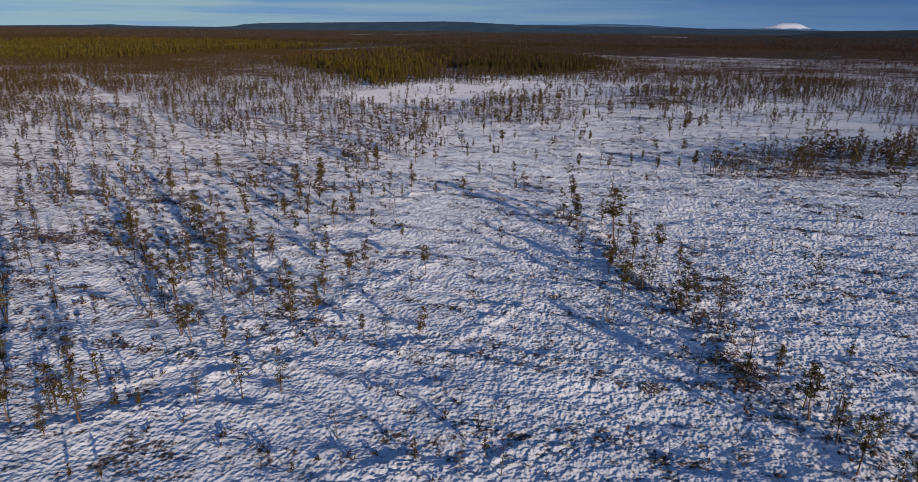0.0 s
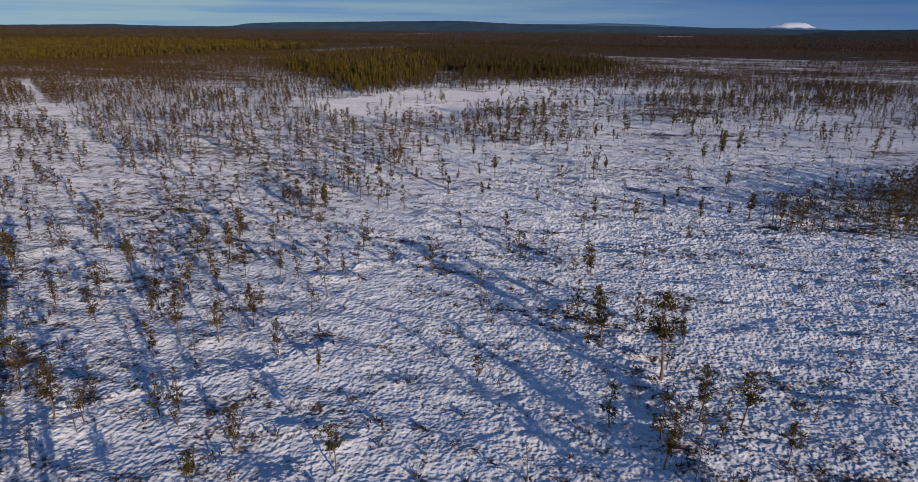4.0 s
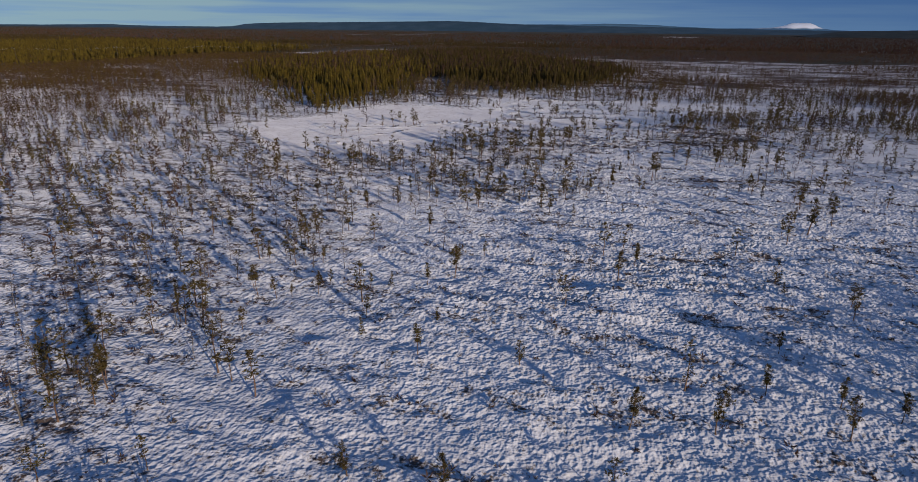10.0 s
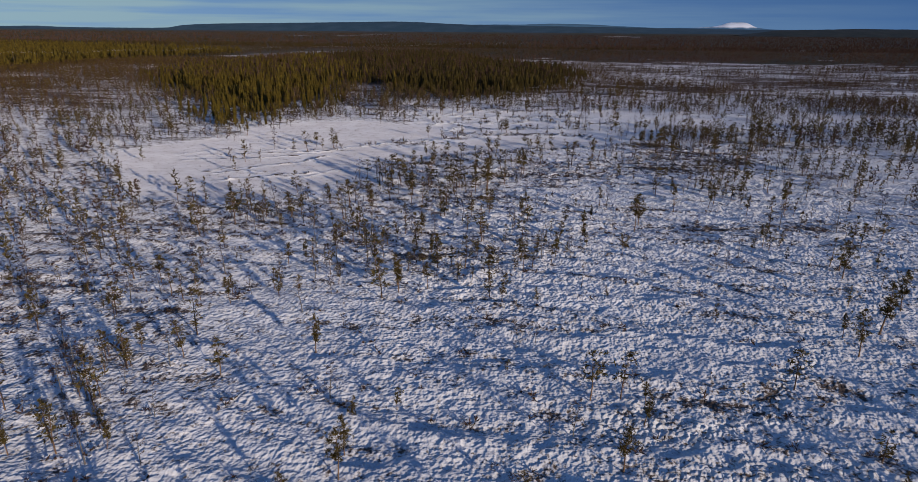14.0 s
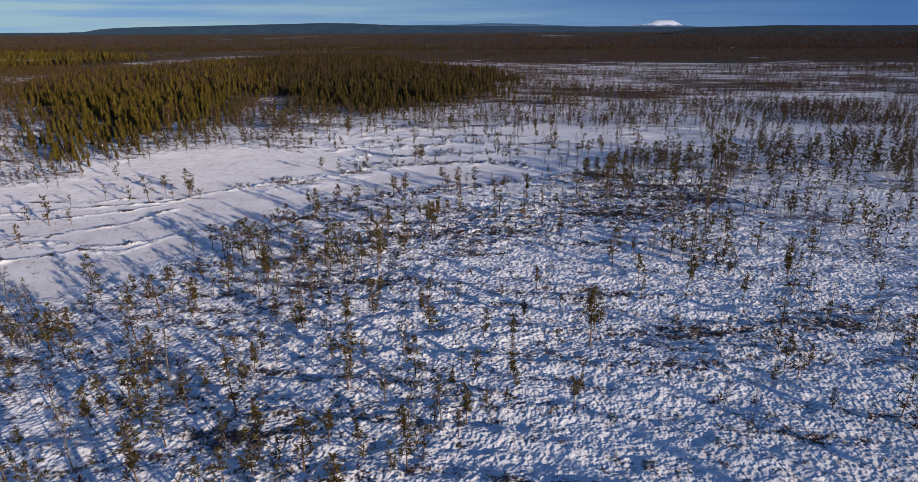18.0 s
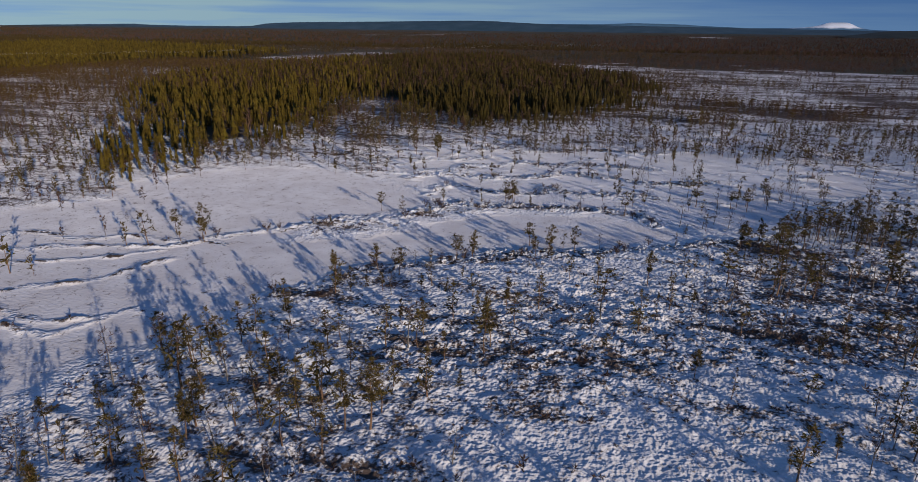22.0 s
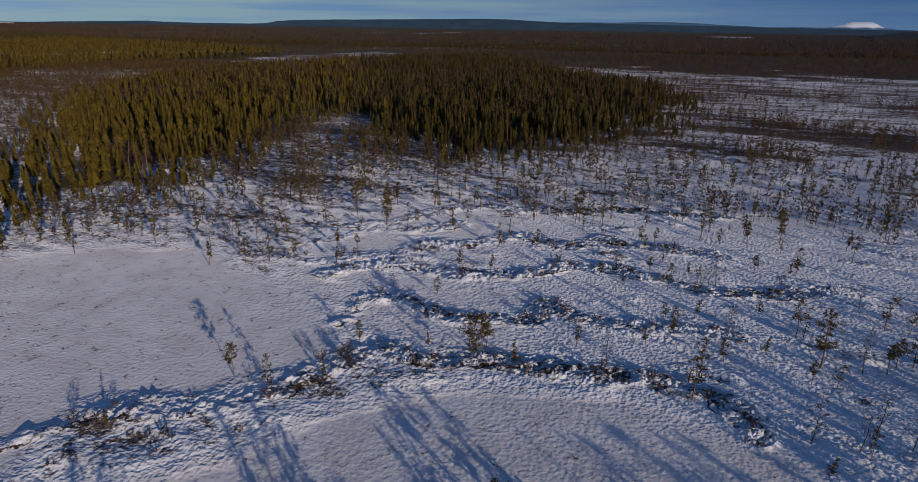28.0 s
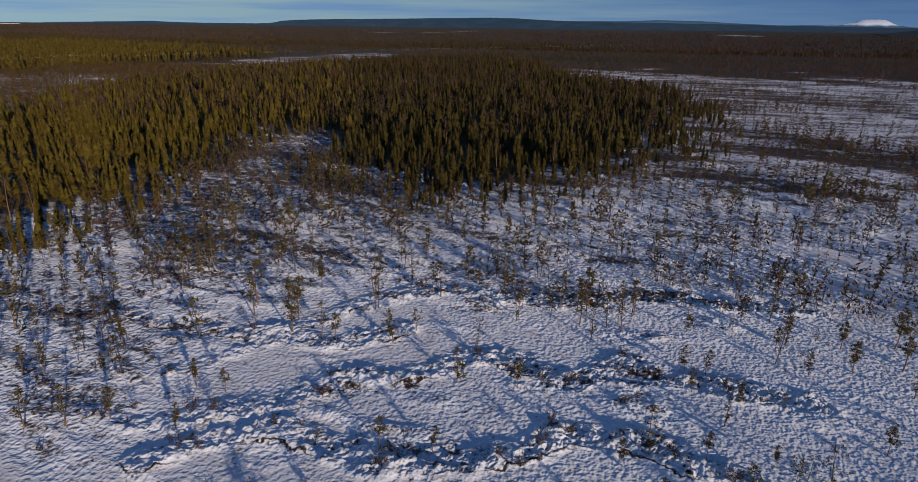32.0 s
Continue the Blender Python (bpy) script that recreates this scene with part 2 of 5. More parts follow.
def mottled(name, p, q, scale, rough=0.9):
    mat, nt, bsdf = nodes_of(name, rough)
    pos = nt.nodes.new("ShaderNodeTexCoord").outputs["Object"]
    nt.links.new(blend(nt, ramp(nt, noisy(nt, pos, scale, 5), [(0.35, (0, 0, 0)), (0.65, (1, 1, 1))]), p, q), bsdf.inputs["Base Color"])
    return mat


SNOW = snow_ground()
NEEDLE = foliage("pine_needles", (0.020, 0.018, 0.007), (0.138, 0.106, 0.032), 0.3)
# the crowns' own shade is put into the spruces' darker colour
SHADED_SPRUCE = foliage("shaded_spruce_needles", (0.020, 0.017, 0.004), (0.075, 0.056, 0.010), 0.4)
OLIVE = foliage("forest_needles", (0.026, 0.020, 0.004), (0.140, 0.105, 0.014), 0.4)
SCRUB = foliage("far_needles", (0.024, 0.018, 0.006), (0.130, 0.088, 0.020), 0.3)
TWIG = foliage("bare_twigs", (0.032, 0.020, 0.015), (0.105, 0.062, 0.042))
DARK_BARK = bark("forest_bark", (0.02, 0.015, 0.011), (0.06, 0.042, 0.03))
HORIZON = foliage("horizon_needles", (0.026, 0.020, 0.006), (0.070, 0.049, 0.014), 0.3)
BARK = bark("pine_bark", (0.07, 0.050, 0.038), (0.25, 0.145, 0.085))
BIRCH = bark("birch_bark", (0.06, 0.05, 0.044), (0.20, 0.18, 0.16))
# the blue haze of distance is painted into the hills' colour
HAZY_HILL = mottled("hazy_hill_woods", (0.018, 0.042, 0.066), (0.032, 0.060, 0.090), 0.01)
def fell_snow():
    mat, nt, bsdf = nodes_of("fell_snow", 0.8)
    pos = nt.nodes.new("ShaderNodeTexCoord").outputs["Object"]
    split = nt.nodes.new("ShaderNodeSeparateXYZ")
    nt.links.new(pos, split.inputs[0])
    k = maths(nt, "ADD", maths(nt, "MULTIPLY", split.outputs["Z"], 0.01), maths(nt, "MULTIPLY", noisy(nt, pos, 0.02, 4), 0.16))
    # snow on the top; the flanks' blue is distance haze painted in
    nt.links.new(blend(nt, ramp(nt, k, [(0.44, (0, 0, 0)), (0.54, (1, 1, 1))]), (0.05, 0.12, 0.21), (0.62, 0.66, 0.74)), bsdf.inputs["Base Color"])
    return mat


FELL = fell_snow()


# ---- plan of the bog ----
STRING_LAKE = [(-55, 258), (-52, 261), (-49, 266), (-45, 269), (-41, 274), (-36, 277), (-30, 281), (-27, 287), (-25, 291), (-19, 290), (-12, 292), (-5, 292), (2, 293), (7, 290), (8, 287)]
STRING_SHORE = [(-34, 248), (-29, 251), (-29, 255), (-27, 258), (-21, 262), (-17, 265), (-13, 267), (-9, 270), (-0, 272), (7, 276), (16, 281), (23, 283)]
STRING_BEND = [(-31, 295), (-31, 300), (-26, 302), (-20, 299), (-12, 301), (-11, 305), (-7, 303), (-1, 303), (8, 304)]
STRING_MID = [(-38, 305), (-36, 308), (-31, 311), (-23, 310), (-16, 312), (-11, 317), (-4, 318), (1, 316), (6, 314), (19, 318)]
STRING_NORTH = [(-43, 308), (-38, 311), (-33, 314), (-29, 320), (-25, 320), (-22, 323), (-19, 327), (-16, 326), (-11, 324), (-8, 327), (-6, 330), (-3, 328), (0, 328), (9, 327)]
STRING_FOREST = [(-66, 319), (-59, 323), (-48, 322), (-40, 324), (-37, 329), (-31, 337), (-25, 339), (-14, 340), (-8, 345), (1, 345), (13, 347)]
STRING_LINK = [(-44, 315), (-41, 320), (-39, 323), (-32, 325), (-28, 329)]
STRING_RIDGE = [(25, 50), (22, 55), (19, 60), (19, 67), (16, 72), (11, 78), (9, 89), (5, 97), (1, 100)]
ARC_SOUTH = [(-30, 40), (-28, 42), (-26, 45), (-21, 46), (-21, 50), (-19, 52), (-15, 54), (-10, 56), (-8, 59), (-5, 60), (-3, 63), (-1, 68)]
ARC_MID = [(-29, 48), (-27, 50), (-26, 53), (-21, 54), (-20, 57), (-18, 61), (-17, 68), (-14, 72), (-11, 77)]
ARC_NORTH = [(-38, 65), (-35, 67), (-33, 70), (-33, 76), (-28, 80), (-23, 83), (-18, 88)]
ARC_FOOT = [(-8, 42), (-5, 42), (-3, 44), (0, 44), (3, 46), (6, 47), (9, 49), (12, 49)]
ARC_LONG = [(-23, 105), (-21, 108), (-18, 110), (-13, 112), (-8, 114), (-4, 117), (-2, 118)]
ARC_EAST = [(6, 122), (10, 123), (12, 126), (18, 129), (23, 131), (29, 134)]
ARC_BAR = [(-1, 163), (2, 164), (5, 166), (7, 163), (12, 166), (16, 171), (21, 178)]
ARC_LOW = [(-14, 150), (-10, 152), (-4, 153), (0, 155), (6, 159), (11, 161), (18, 162)]
ARCS = [ARC_SOUTH, ARC_MID, ARC_NORTH, ARC_FOOT, ARC_LONG, ARC_EAST, ARC_BAR, ARC_LOW]
POOL_LAKE = [(-74, 263), (-89, 285), (-82, 289), (-80, 297), (-70, 304), (-59, 308), (-45, 302), (-36, 299), (-29, 294), (-28, 287), (-36, 278), (-43, 275), (-50, 267), (-54, 263), (-60, 257)]
POOL_SHORE = [(-62, 242), (-55, 247), (-50, 254), (-45, 263), (-32, 269), (-23, 282), (-12, 288), (1, 290), (13, 286), (14, 282), (-2, 272), (-14, 267), (-24, 262), (-30, 252), (-33, 246), (-36, 238), (-47, 240), (-55, 237)]
POOL_WEST = [(-101, 249), (-96, 260), (-81, 274), (-70, 286), (-53, 296), (-43, 275), (-38, 251), (-40, 236), (-42, 225), (-50, 220), (-63, 216), (-70, 214)]
POOL_SOUTH = [(-52, 219), (-55, 230), (-51, 233), (-48, 237), (-40, 241), (-36, 244), (-33, 245), (-35, 240), (-37, 236), (-40, 233), (-45, 227), (-47, 223), (-47, 217)]
THIN_A = [(-85, 250), (-82, 253), (-79, 257), (-70, 256), (-62, 260), (-54, 260), (-49, 261)]
THIN_B = [(-82, 247), (-79, 249), (-71, 252), (-64, 255), (-56, 257), (-52, 261)]
THIN_C = [(-80, 245), (-76, 246), (-66, 249), (-61, 251), (-58, 253), (-55, 256)]
THIN_D = [(-70, 236), (-68, 239), (-63, 239), (-62, 241), (-58, 244), (-55, 246), (-54, 251), (-52, 254)]
THIN_E = [(-68, 234), (-65, 236), (-62, 237), (-57, 236), (-53, 236), (-47, 238), (-45, 240), (-43, 241)]
THIN_F = [(-63, 229), (-60, 231), (-57, 232), (-55, 234), (-49, 234), (-46, 238)]
THIN_G = [(-100, 270), (-94, 270), (-93, 276), (-86, 281)]
POOL_BEND = [(-27, 294), (-25, 299), (-19, 298), (-12, 299), (-12, 297), (-21, 293)]
POOL_MID = [(-33, 304), (-30, 308), (-22, 307), (-15, 309), (-10, 314), (-3, 315), (1, 311), (-7, 305), (-11, 306), (-14, 302), (-22, 301), (-26, 303)]
POOL_NORTH = [(-44, 318), (-37, 321), (-31, 323), (-26, 329), (-22, 331), (-20, 329), (-22, 324), (-26, 321), (-30, 321), (-34, 315), (-38, 315)]
POOL_NORTH_2 = [(-24, 330), (-19, 334), (-11, 334), (-7, 331), (-10, 327), (-15, 328)]
POOL_EAST = [(-5, 332), (3, 336), (7, 334), (3, 329), (-2, 329)]
FLARK_A = [(3, 320), (6, 324), (10, 323), (9, 319), (4, 316)]
FLARK_B = [(12, 317), (17, 319), (20, 316), (22, 312), (17, 308), (14, 311)]
FLARK_C = [(-0, 302), (2, 304), (8, 304), (13, 303), (15, 301), (12, 299), (5, 300)]
FLARK_D = [(-19, 329), (-13, 332), (-7, 331), (-9, 327), (-17, 325)]
FLARK_E = [(10, 346), (17, 348), (22, 344), (24, 340), (16, 336), (10, 339)]
FLARK_F = [(-3, 326), (1, 329), (3, 326), (-1, 322)]
FOREST = [(-91, 290), (-92, 299), (-94, 312), (-89, 320), (-82, 331), (-84, 347), (-99, 390), (-107, 428), (-75, 398), (-56, 380), (-42, 374), (-22, 391), (-3, 423), (13, 498), (4, 570), (-52, 642), (-125, 819), (-202, 754), (-250, 636), (-248, 552), (-245, 486), (-205, 417), (-164, 373), (-139, 359), (-131, 334), (-105, 300)]
OPEN_WEST = [(-124, 326), (-158, 362), (-178, 392), (-222, 446), (-276, 545), (-335, 545), (-305, 462), (-250, 400), (-195, 350), (-150, 312), (-118, 306)]
BAND_EAST = [(33, 283), (71, 307), (120, 330), (81, 275), (56, 276), (40, 270), (32, 271)]
ROUGH = [(-19, 238), (-17, 246), (-12, 252), (-4, 257), (14, 267), (30, 275), (47, 278), (38, 256), (24, 248), (0, 240)]
CLUSTER = [(19, 279), (38, 298), (45, 294), (28, 267), (21, 264), (18, 270)]
BAND_MID = [(24, 132), (46, 159), (76, 175), (128, 201), (88, 137), (60, 137), (39, 133)]
EAST_GROVE = [(20, 214), (23, 236), (30, 256), (48, 262), (66, 262), (58, 240), (46, 222), (34, 212)]
BAND_NORTH = [(2, 396), (28, 423), (65, 424), (50, 381), (21, 376), (4, 381)]
DARK = [(-41, 228), (-27, 252), (-14, 251), (-3, 200), (-11, 191), (-27, 195)]
GLADE = [(-68, 336), (-73, 353), (-80, 375), (-85, 400), (-87, 418)]
TRAIL = [(-251, 276), (-180, 217), (-122, 170), (-90, 144), (-73, 130), (-59, 118)]
STRINGS = [STRING_LAKE, STRING_SHORE, STRING_BEND, STRING_MID, STRING_NORTH, STRING_FOREST, STRING_LINK]
FOREST_WEST = [(-420, 375), (-375, 390), (-352, 430), (-345, 500), (-355, 560), (-345, 640), (-335, 774), (-480, 827), (-769, 950), (-780, 755), (-600, 520)]
THIN_STRINGS = [THIN_A, THIN_B, THIN_C, THIN_D, THIN_E, THIN_F, THIN_G]
POOLS = [POOL_LAKE, POOL_SHORE, POOL_WEST, POOL_SOUTH, POOL_BEND, POOL_MID, POOL_NORTH, POOL_NORTH_2, POOL_EAST, FLARK_A, FLARK_B, FLARK_C, FLARK_D, FLARK_E, FLARK_F]


# open snow among the far woods: middle and half widths
CLEARINGS = [(-268, 752, 54, 125), (-790, 2050, 45, 120), (-690, 2400, 45, 480), (342, 1060, 34, 30), (255, 776, 24, 18), (90, 590, 95, 45), (110, 505, 90, 26), (-30, 642, 52, 24), (-124, 572, 13, 20), (220, 560, 60, 22), (180, 660, 70, 34), (240, 2500, 90, 160)]


def lattice(x, y, seed=0):
    """Gradient noise, about -0.7 to 0.7, one cell a unit."""
    xi, yi = np.floor(x).astype(np.int64), np.floor(y).astype(np.int64)
    fx, fy = x - xi, y - yi

    def dot(i, j):
        h = ((xi + i) * 374761393 + (yi + j) * 668265263 + seed * 1442695041) & 0xFFFFFFFF
        h = ((h ^ (h >> 13)) * 1274126177) & 0xFFFFFFFF
        ang = ((h ^ (h >> 16)) & 0xFFFF) * (2 * np.pi / 65536)
        return np.cos(ang) * (fx - i) + np.sin(ang) * (fy - j)

    u, v = (f * f * f * (f * (f * 6 - 15) + 10) for f in (fx, fy))
    low, high = dot(0, 0) * (1 - u) + dot(1, 0) * u, dot(0, 1) * (1 - u) + dot(1, 1) * u
    return low * (1 - v) + high * v


def line_dist(x, y, line, closed=False):
    far = np.full(np.shape(x), 1e9)
    pts = list(line) + ([line[0]] if closed else [])
    for (ax, ay), (bx, by) in zip(pts, pts[1:]):
        dx, dy = bx - ax, by - ay
        s = np.clip(((x - ax) * dx + (y - ay) * dy) / max(dx * dx + dy * dy, 1e-6), 0, 1)
        far = np.minimum(far, np.hypot(x - ax - s * dx, y - ay - s * dy))
    return far


def inside(x, y, poly, soft):
    """1 inside the outline, 0 outside, with a soft rim."""
    flag = np.zeros(np.shape(x), bool)
    for (ax, ay), (bx, by) in zip(poly, poly[1:] + poly[:1]):
        if ay != by:
            flag ^= ((ay > y) != (by > y)) & (x < (bx - ax) * (y - ay) / (by - ay) + ax)
    d = line_dist(x, y, poly, True) * np.where(flag, 1, -1)
    return np.clip(0.5 + d / (2 * soft), 0, 1)


def smooth(v, low, high):
    s = np.clip((v - low) / (high - low), 0, 1)
    return s * s * (3 - 2 * s)


def far_bands(x, y):
    """Long belts of trees and heath across the far bog."""
    return smooth(lattice(x / 85, (y + 0.2 * x) / 15, 53) + 0.35 * lattice(x / 22, y / 7, 54), 0.0, 0.22)


def flarks(x, y):
    """Flat frozen hollows between the strings in the east of the bog."""
    wet = smooth(lattice((x + 0.3 * y) / 17, (y + 0.22 * x + 3 * lattice(x / 10, y / 10, 27)) / 6.0, 26), 0.06, 0.2)
    return wet * smooth(x, 8, 16) * smooth(-x, -140, -120) * smooth(y - 0.1 * x, 282, 294) * smooth(-y, -420, -395)


def bog(x, y):
    """Height of the ground, how much heath shows and how wooded the far land is."""
    x, y = np.asarray(x, float), np.asarray(y, float)
    near = smooth(x, -125, -85) * smooth(-x, -120, -70) * smooth(y, -20, 30) * smooth(-y, -490, -400)
    wx, wy = x + 1.6 * lattice(x / 6, y / 6, 1) + 0.9 * lattice(x / 1.7, y / 1.7, 2), y + 1.6 * lattice(x / 6, y / 6, 3) + 0.9 * lattice(x / 1.7, y / 1.7, 4)
    pool, string = np.zeros(x.shape), np.zeros(x.shape)
    m = near > 0
    pool = flarks(x, y)
    for poly in POOLS:
        pool[m] = np.maximum(pool[m], inside(wx[m], wy[m], poly, 1.5))
    flat = smooth(y + 0.15 * x, 284, 292) * smooth(-y + 0.25 * x, -352, -338) * smooth(x, -48, -38) * smooth(-x, -42, -26)
    pool = np.maximum(pool, 0.9 * flat * smooth(lattice(x / 9, (y + 0.1 * x) / 3.6, 28), -0.28, -0.08))
    edge = np.full(x.shape, 1e9)
    north = edge.copy()
    for line in STRINGS:
        edge[m] = np.minimum(edge[m], line_dist(wx[m], wy[m], line))
        north[m] = np.minimum(north[m], line_dist(wx[m], wy[m] + 0.6, line))
    wide = (1.0 + 0.6 * smooth(x, -48, -28)) * (1 + 0.5 * lattice(x / 9, y / 9, 15))
    string = smooth(wide - edge, -0.35, 0.7) * (0.6 + 0.4 * smooth(x, -48, -28))
    # the peat is bare along some stretches of the strings' banks
    bank = smooth(edge - north, 0.0, 0.3) * smooth(lattice(x / 4.5, y / 4.5, 16), -0.02, 0.25)
    shore = np.clip(edge - wide, -2, 2)
    thin = np.zeros(x.shape)
    for line in THIN_STRINGS:
        thin[m] = np.maximum(thin[m], np.exp(-(line_dist(wx[m], wy[m], line) / 0.5) ** 2))
    thin *= 0.35 + 0.65 * smooth(lattice(x / 3.2, y / 3.2, 29), -0.2, 0.25)
    string = np.maximum(string, 0.3 * thin)
    ridge = np.exp(-(line_dist(wx, wy, STRING_RIDGE) / 2.0) ** 2)
    pool *= (1 - 0.9 * string) * (1 - thin)
    arc = np.full(x.shape, 1e9)
    for line in ARCS:
        arc[m] = np.minimum(arc[m], line_dist(wx[m], wy[m], line))
    arc = smooth(0.9 * (1 + 0.7 * lattice(x / 6, y / 6, 24)) - arc, -0.5, 0.6)
    dark = np.maximum.reduce([inside(x, y, DARK, 9), inside(x, y, BAND_MID, 4), inside(x, y, BAND_EAST, 6), inside(x, y, BAND_NORTH, 8)])
    rough = inside(x, y, ROUGH, 3)
    band = np.clip(1 - 2.6 * np.abs(lattice(x / 21 + 0.4 * lattice(x / 9, y / 9, 5), (y + 0.18 * x) / 5.2, 6)), 0, 1) ** 2
    band *= (1 - pool)
    open_bog = 1 - pool
    hum = 2.3 * np.abs(lattice(x / 2.5 + 0.3 * lattice(x / 5, y / 5, 13), y / 1.45, 7)) - 0.5 + 0.55 * lattice(x / 0.95, y / 0.95, 8)
    calm = np.maximum(0.5 * smooth(-y, -170, -100) * (1 - 0.7 * smooth(x, -8, 10)), 0.5 * smooth(-x, 8, 30))
    hum = hum * (1 - calm)
    # low waves run across the slope of the bog
    wave = lattice(x / 8 + 0.5 * lattice(x / 6, y / 6, 21), (y + 0.12 * x) / 2.4 + 0.4 * lattice(x / 5, y / 5, 22), 20)
    lump = 1.7 * np.abs(lattice(x / 1.0, y / 0.9, 17)) + 1.3 * np.abs(lattice(x / 0.66, y / 0.62, 18)) - 0.75
    # long low ledges step down across the open bog
    stair = 4.5 * lattice(x / 30 + 0.5 * lattice(x / 12, y / 12, 93), (y - 0.25 * x) / 16, 92)
    rise = stair - np.floor(stair)
    ledge = (np.floor(stair) + smooth(rise, 0.0, 0.2)) * smooth(-y, -260, -150) * open_bog
    z = 0.3 * lattice(x / 45, y / 45, 9) + 0.14 * lattice(x / 8, y / 8, 10) * open_bog
    z = z + near * (0.055 * ledge + 0.25 * wave * open_bog + 0.11 * arc + lump * (0.08 * open_bog + 0.2 * arc + 0.36 * string + 0.12 * ridge + 0.08 * rough) + 0.16 * string + 0.3 * ridge + 0.20 * band + 0.18 * lattice(x / 4.6, y / 3.4, 12) * open_bog * (0.55 + dark + 0.6 * rough) + hum * (0.014 + 0.13 * open_bog + 0.06 * string + 0.14 * ridge + 0.10 * dark + 0.10 * rough))
    heath = 0.09 * open_bog + 0.2 * smooth(-wave, 0.1, 0.4) * open_bog - 0.06 * arc + 0.14 * rough + 0.3 * inside(x, y, CLUSTER, 4) + 0.12 * inside(x, y, BAND_MID, 3) + 0.14 * band + 0.07 * string + 0.5 * thin + 0.16 * ridge + 0.05 * dark - 0.6 * pool + 0.14 * lattice(x / 14, y / 14, 11) + (0.27 + 0.5 * far_bands(x, y)) * smooth(y - 0.25 * x, 330, 430)
    heath = np.clip(heath, 0, 1) + 0.2 * smooth(-x, 15, 65) * (1 - 0.5 * pool)
    wx, wy = x + 25 * lattice(x / 60, y / 40, 81), y + 14 * lattice(x / 60, y / 40, 82)
    # forest interior, where the ground is coloured dark for the trees' shade
    core = smooth(line_dist(x, y, GLADE), 4, 12) * smooth(inside(x + 8 * lattice(x / 22, y / 22, 71), y + 8 * lattice(x / 22, y / 22, 73), FOREST, 22), 0.6, 0.95)
    woods = np.maximum(0.65 * core, smooth(y + 0.1 * np.abs(x + 40) + 120 * lattice(x / 75, y / 35, 83) + 60 * lattice(x / 25, y / 12, 84), 640, 780)) + 0.6 * inside(x + 20 * lattice(x / 30, y / 30, 75), y + 20 * lattice(x / 30, y / 30, 76), FOREST_WEST, 12)
    for cx, cy, rx, ry in CLEARINGS:
        woods = woods * smooth(np.hypot((wx - cx) / rx, (wy - cy) / ry), 0.6, 1.1)
    return z, np.clip(heath, 0, 1), np.clip(woods, 0, 1), (1 - (0.94 - 0.14 * flat) * pool) * (1 - calm) * (1 + 0.9 * np.maximum(string, arc) + 0.5 * rough + 0.25 * dark), shore, bank


# ---- ground ----
def spread_lines(low, high, step, first, last, grow, back):
    mid = list(np.arange(low, high, step))
    up, s = [mid[-1]], step
    while up[-1] < last:
        s *= grow
        up.append(up[-1] + s)
    down, s = [mid[0]], step
    while down[-1] > first:
        s *= back
        down.append(down[-1] - s)
    return np.array(down[:0:-1] + mid + up[1:])


def raw_mesh(name, verts, tris, mats, index=None):
    me = bpy.data.meshes.new(name)
    verts, tris = np.asarray(verts, np.float32), np.asarray(tris, np.int32)
    n = tris.shape[1]
    me.vertices.add(len(verts))
    me.vertices.foreach_set("co", verts.ravel())
    me.loops.add(tris.size)
    me.loops.foreach_set("vertex_index", tris.ravel())
    me.polygons.add(len(tris))
    me.polygons.foreach_set("loop_start", np.arange(len(tris), dtype=np.int32) * n)
    for mat in mats:
        me.materials.append(mat)
    if index is not None:
        me.polygons.foreach_set("material_index", np.asarray(index, np.int32))
    me.update(calc_edges=True)
    return me


def ground():
    xs, ys = spread_lines(-60, 42, 0.37, -7500, 5200, 1.09, 1.08), spread_lines(42, 342, 0.37, -900, 5200, 1.035, 1.2)
    gx, gy = np.meshgrid(xs, ys)
    x, y = gx.ravel(), gy.ravel()
    z, heath, woods, tussock, shore, bank = bog(x, y)
    steep = np.hypot(*np.gradient(z.reshape(gx.shape), ys, xs)).ravel()
    heath = np.clip(heath + 0.08 * smooth(steep, 0.4, 1.0), 0, 1)
    w, n = len(xs), len(x)
    q = (np.arange(len(ys) - 1)[:, None] * w + np.arange(w - 1)).ravel()
    me = raw_mesh("ground", np.stack([x, y, z], 1), np.stack([q, q + 1, q + w + 1, q + w], 1), [SNOW])
    for name, values in (("heath", heath), ("woods", woods), ("tussock", tussock), ("shore", shore), ("bank", bank)):
        me.attributes.new(name, "FLOAT", "POINT").data.foreach_set("value", values.astype(np.float32))
    me.shade_smooth()
    return tagged(new("ground", me), "snow-covered bog with hummocks, strings and frozen pools", "ground", kind="structure")


ground()


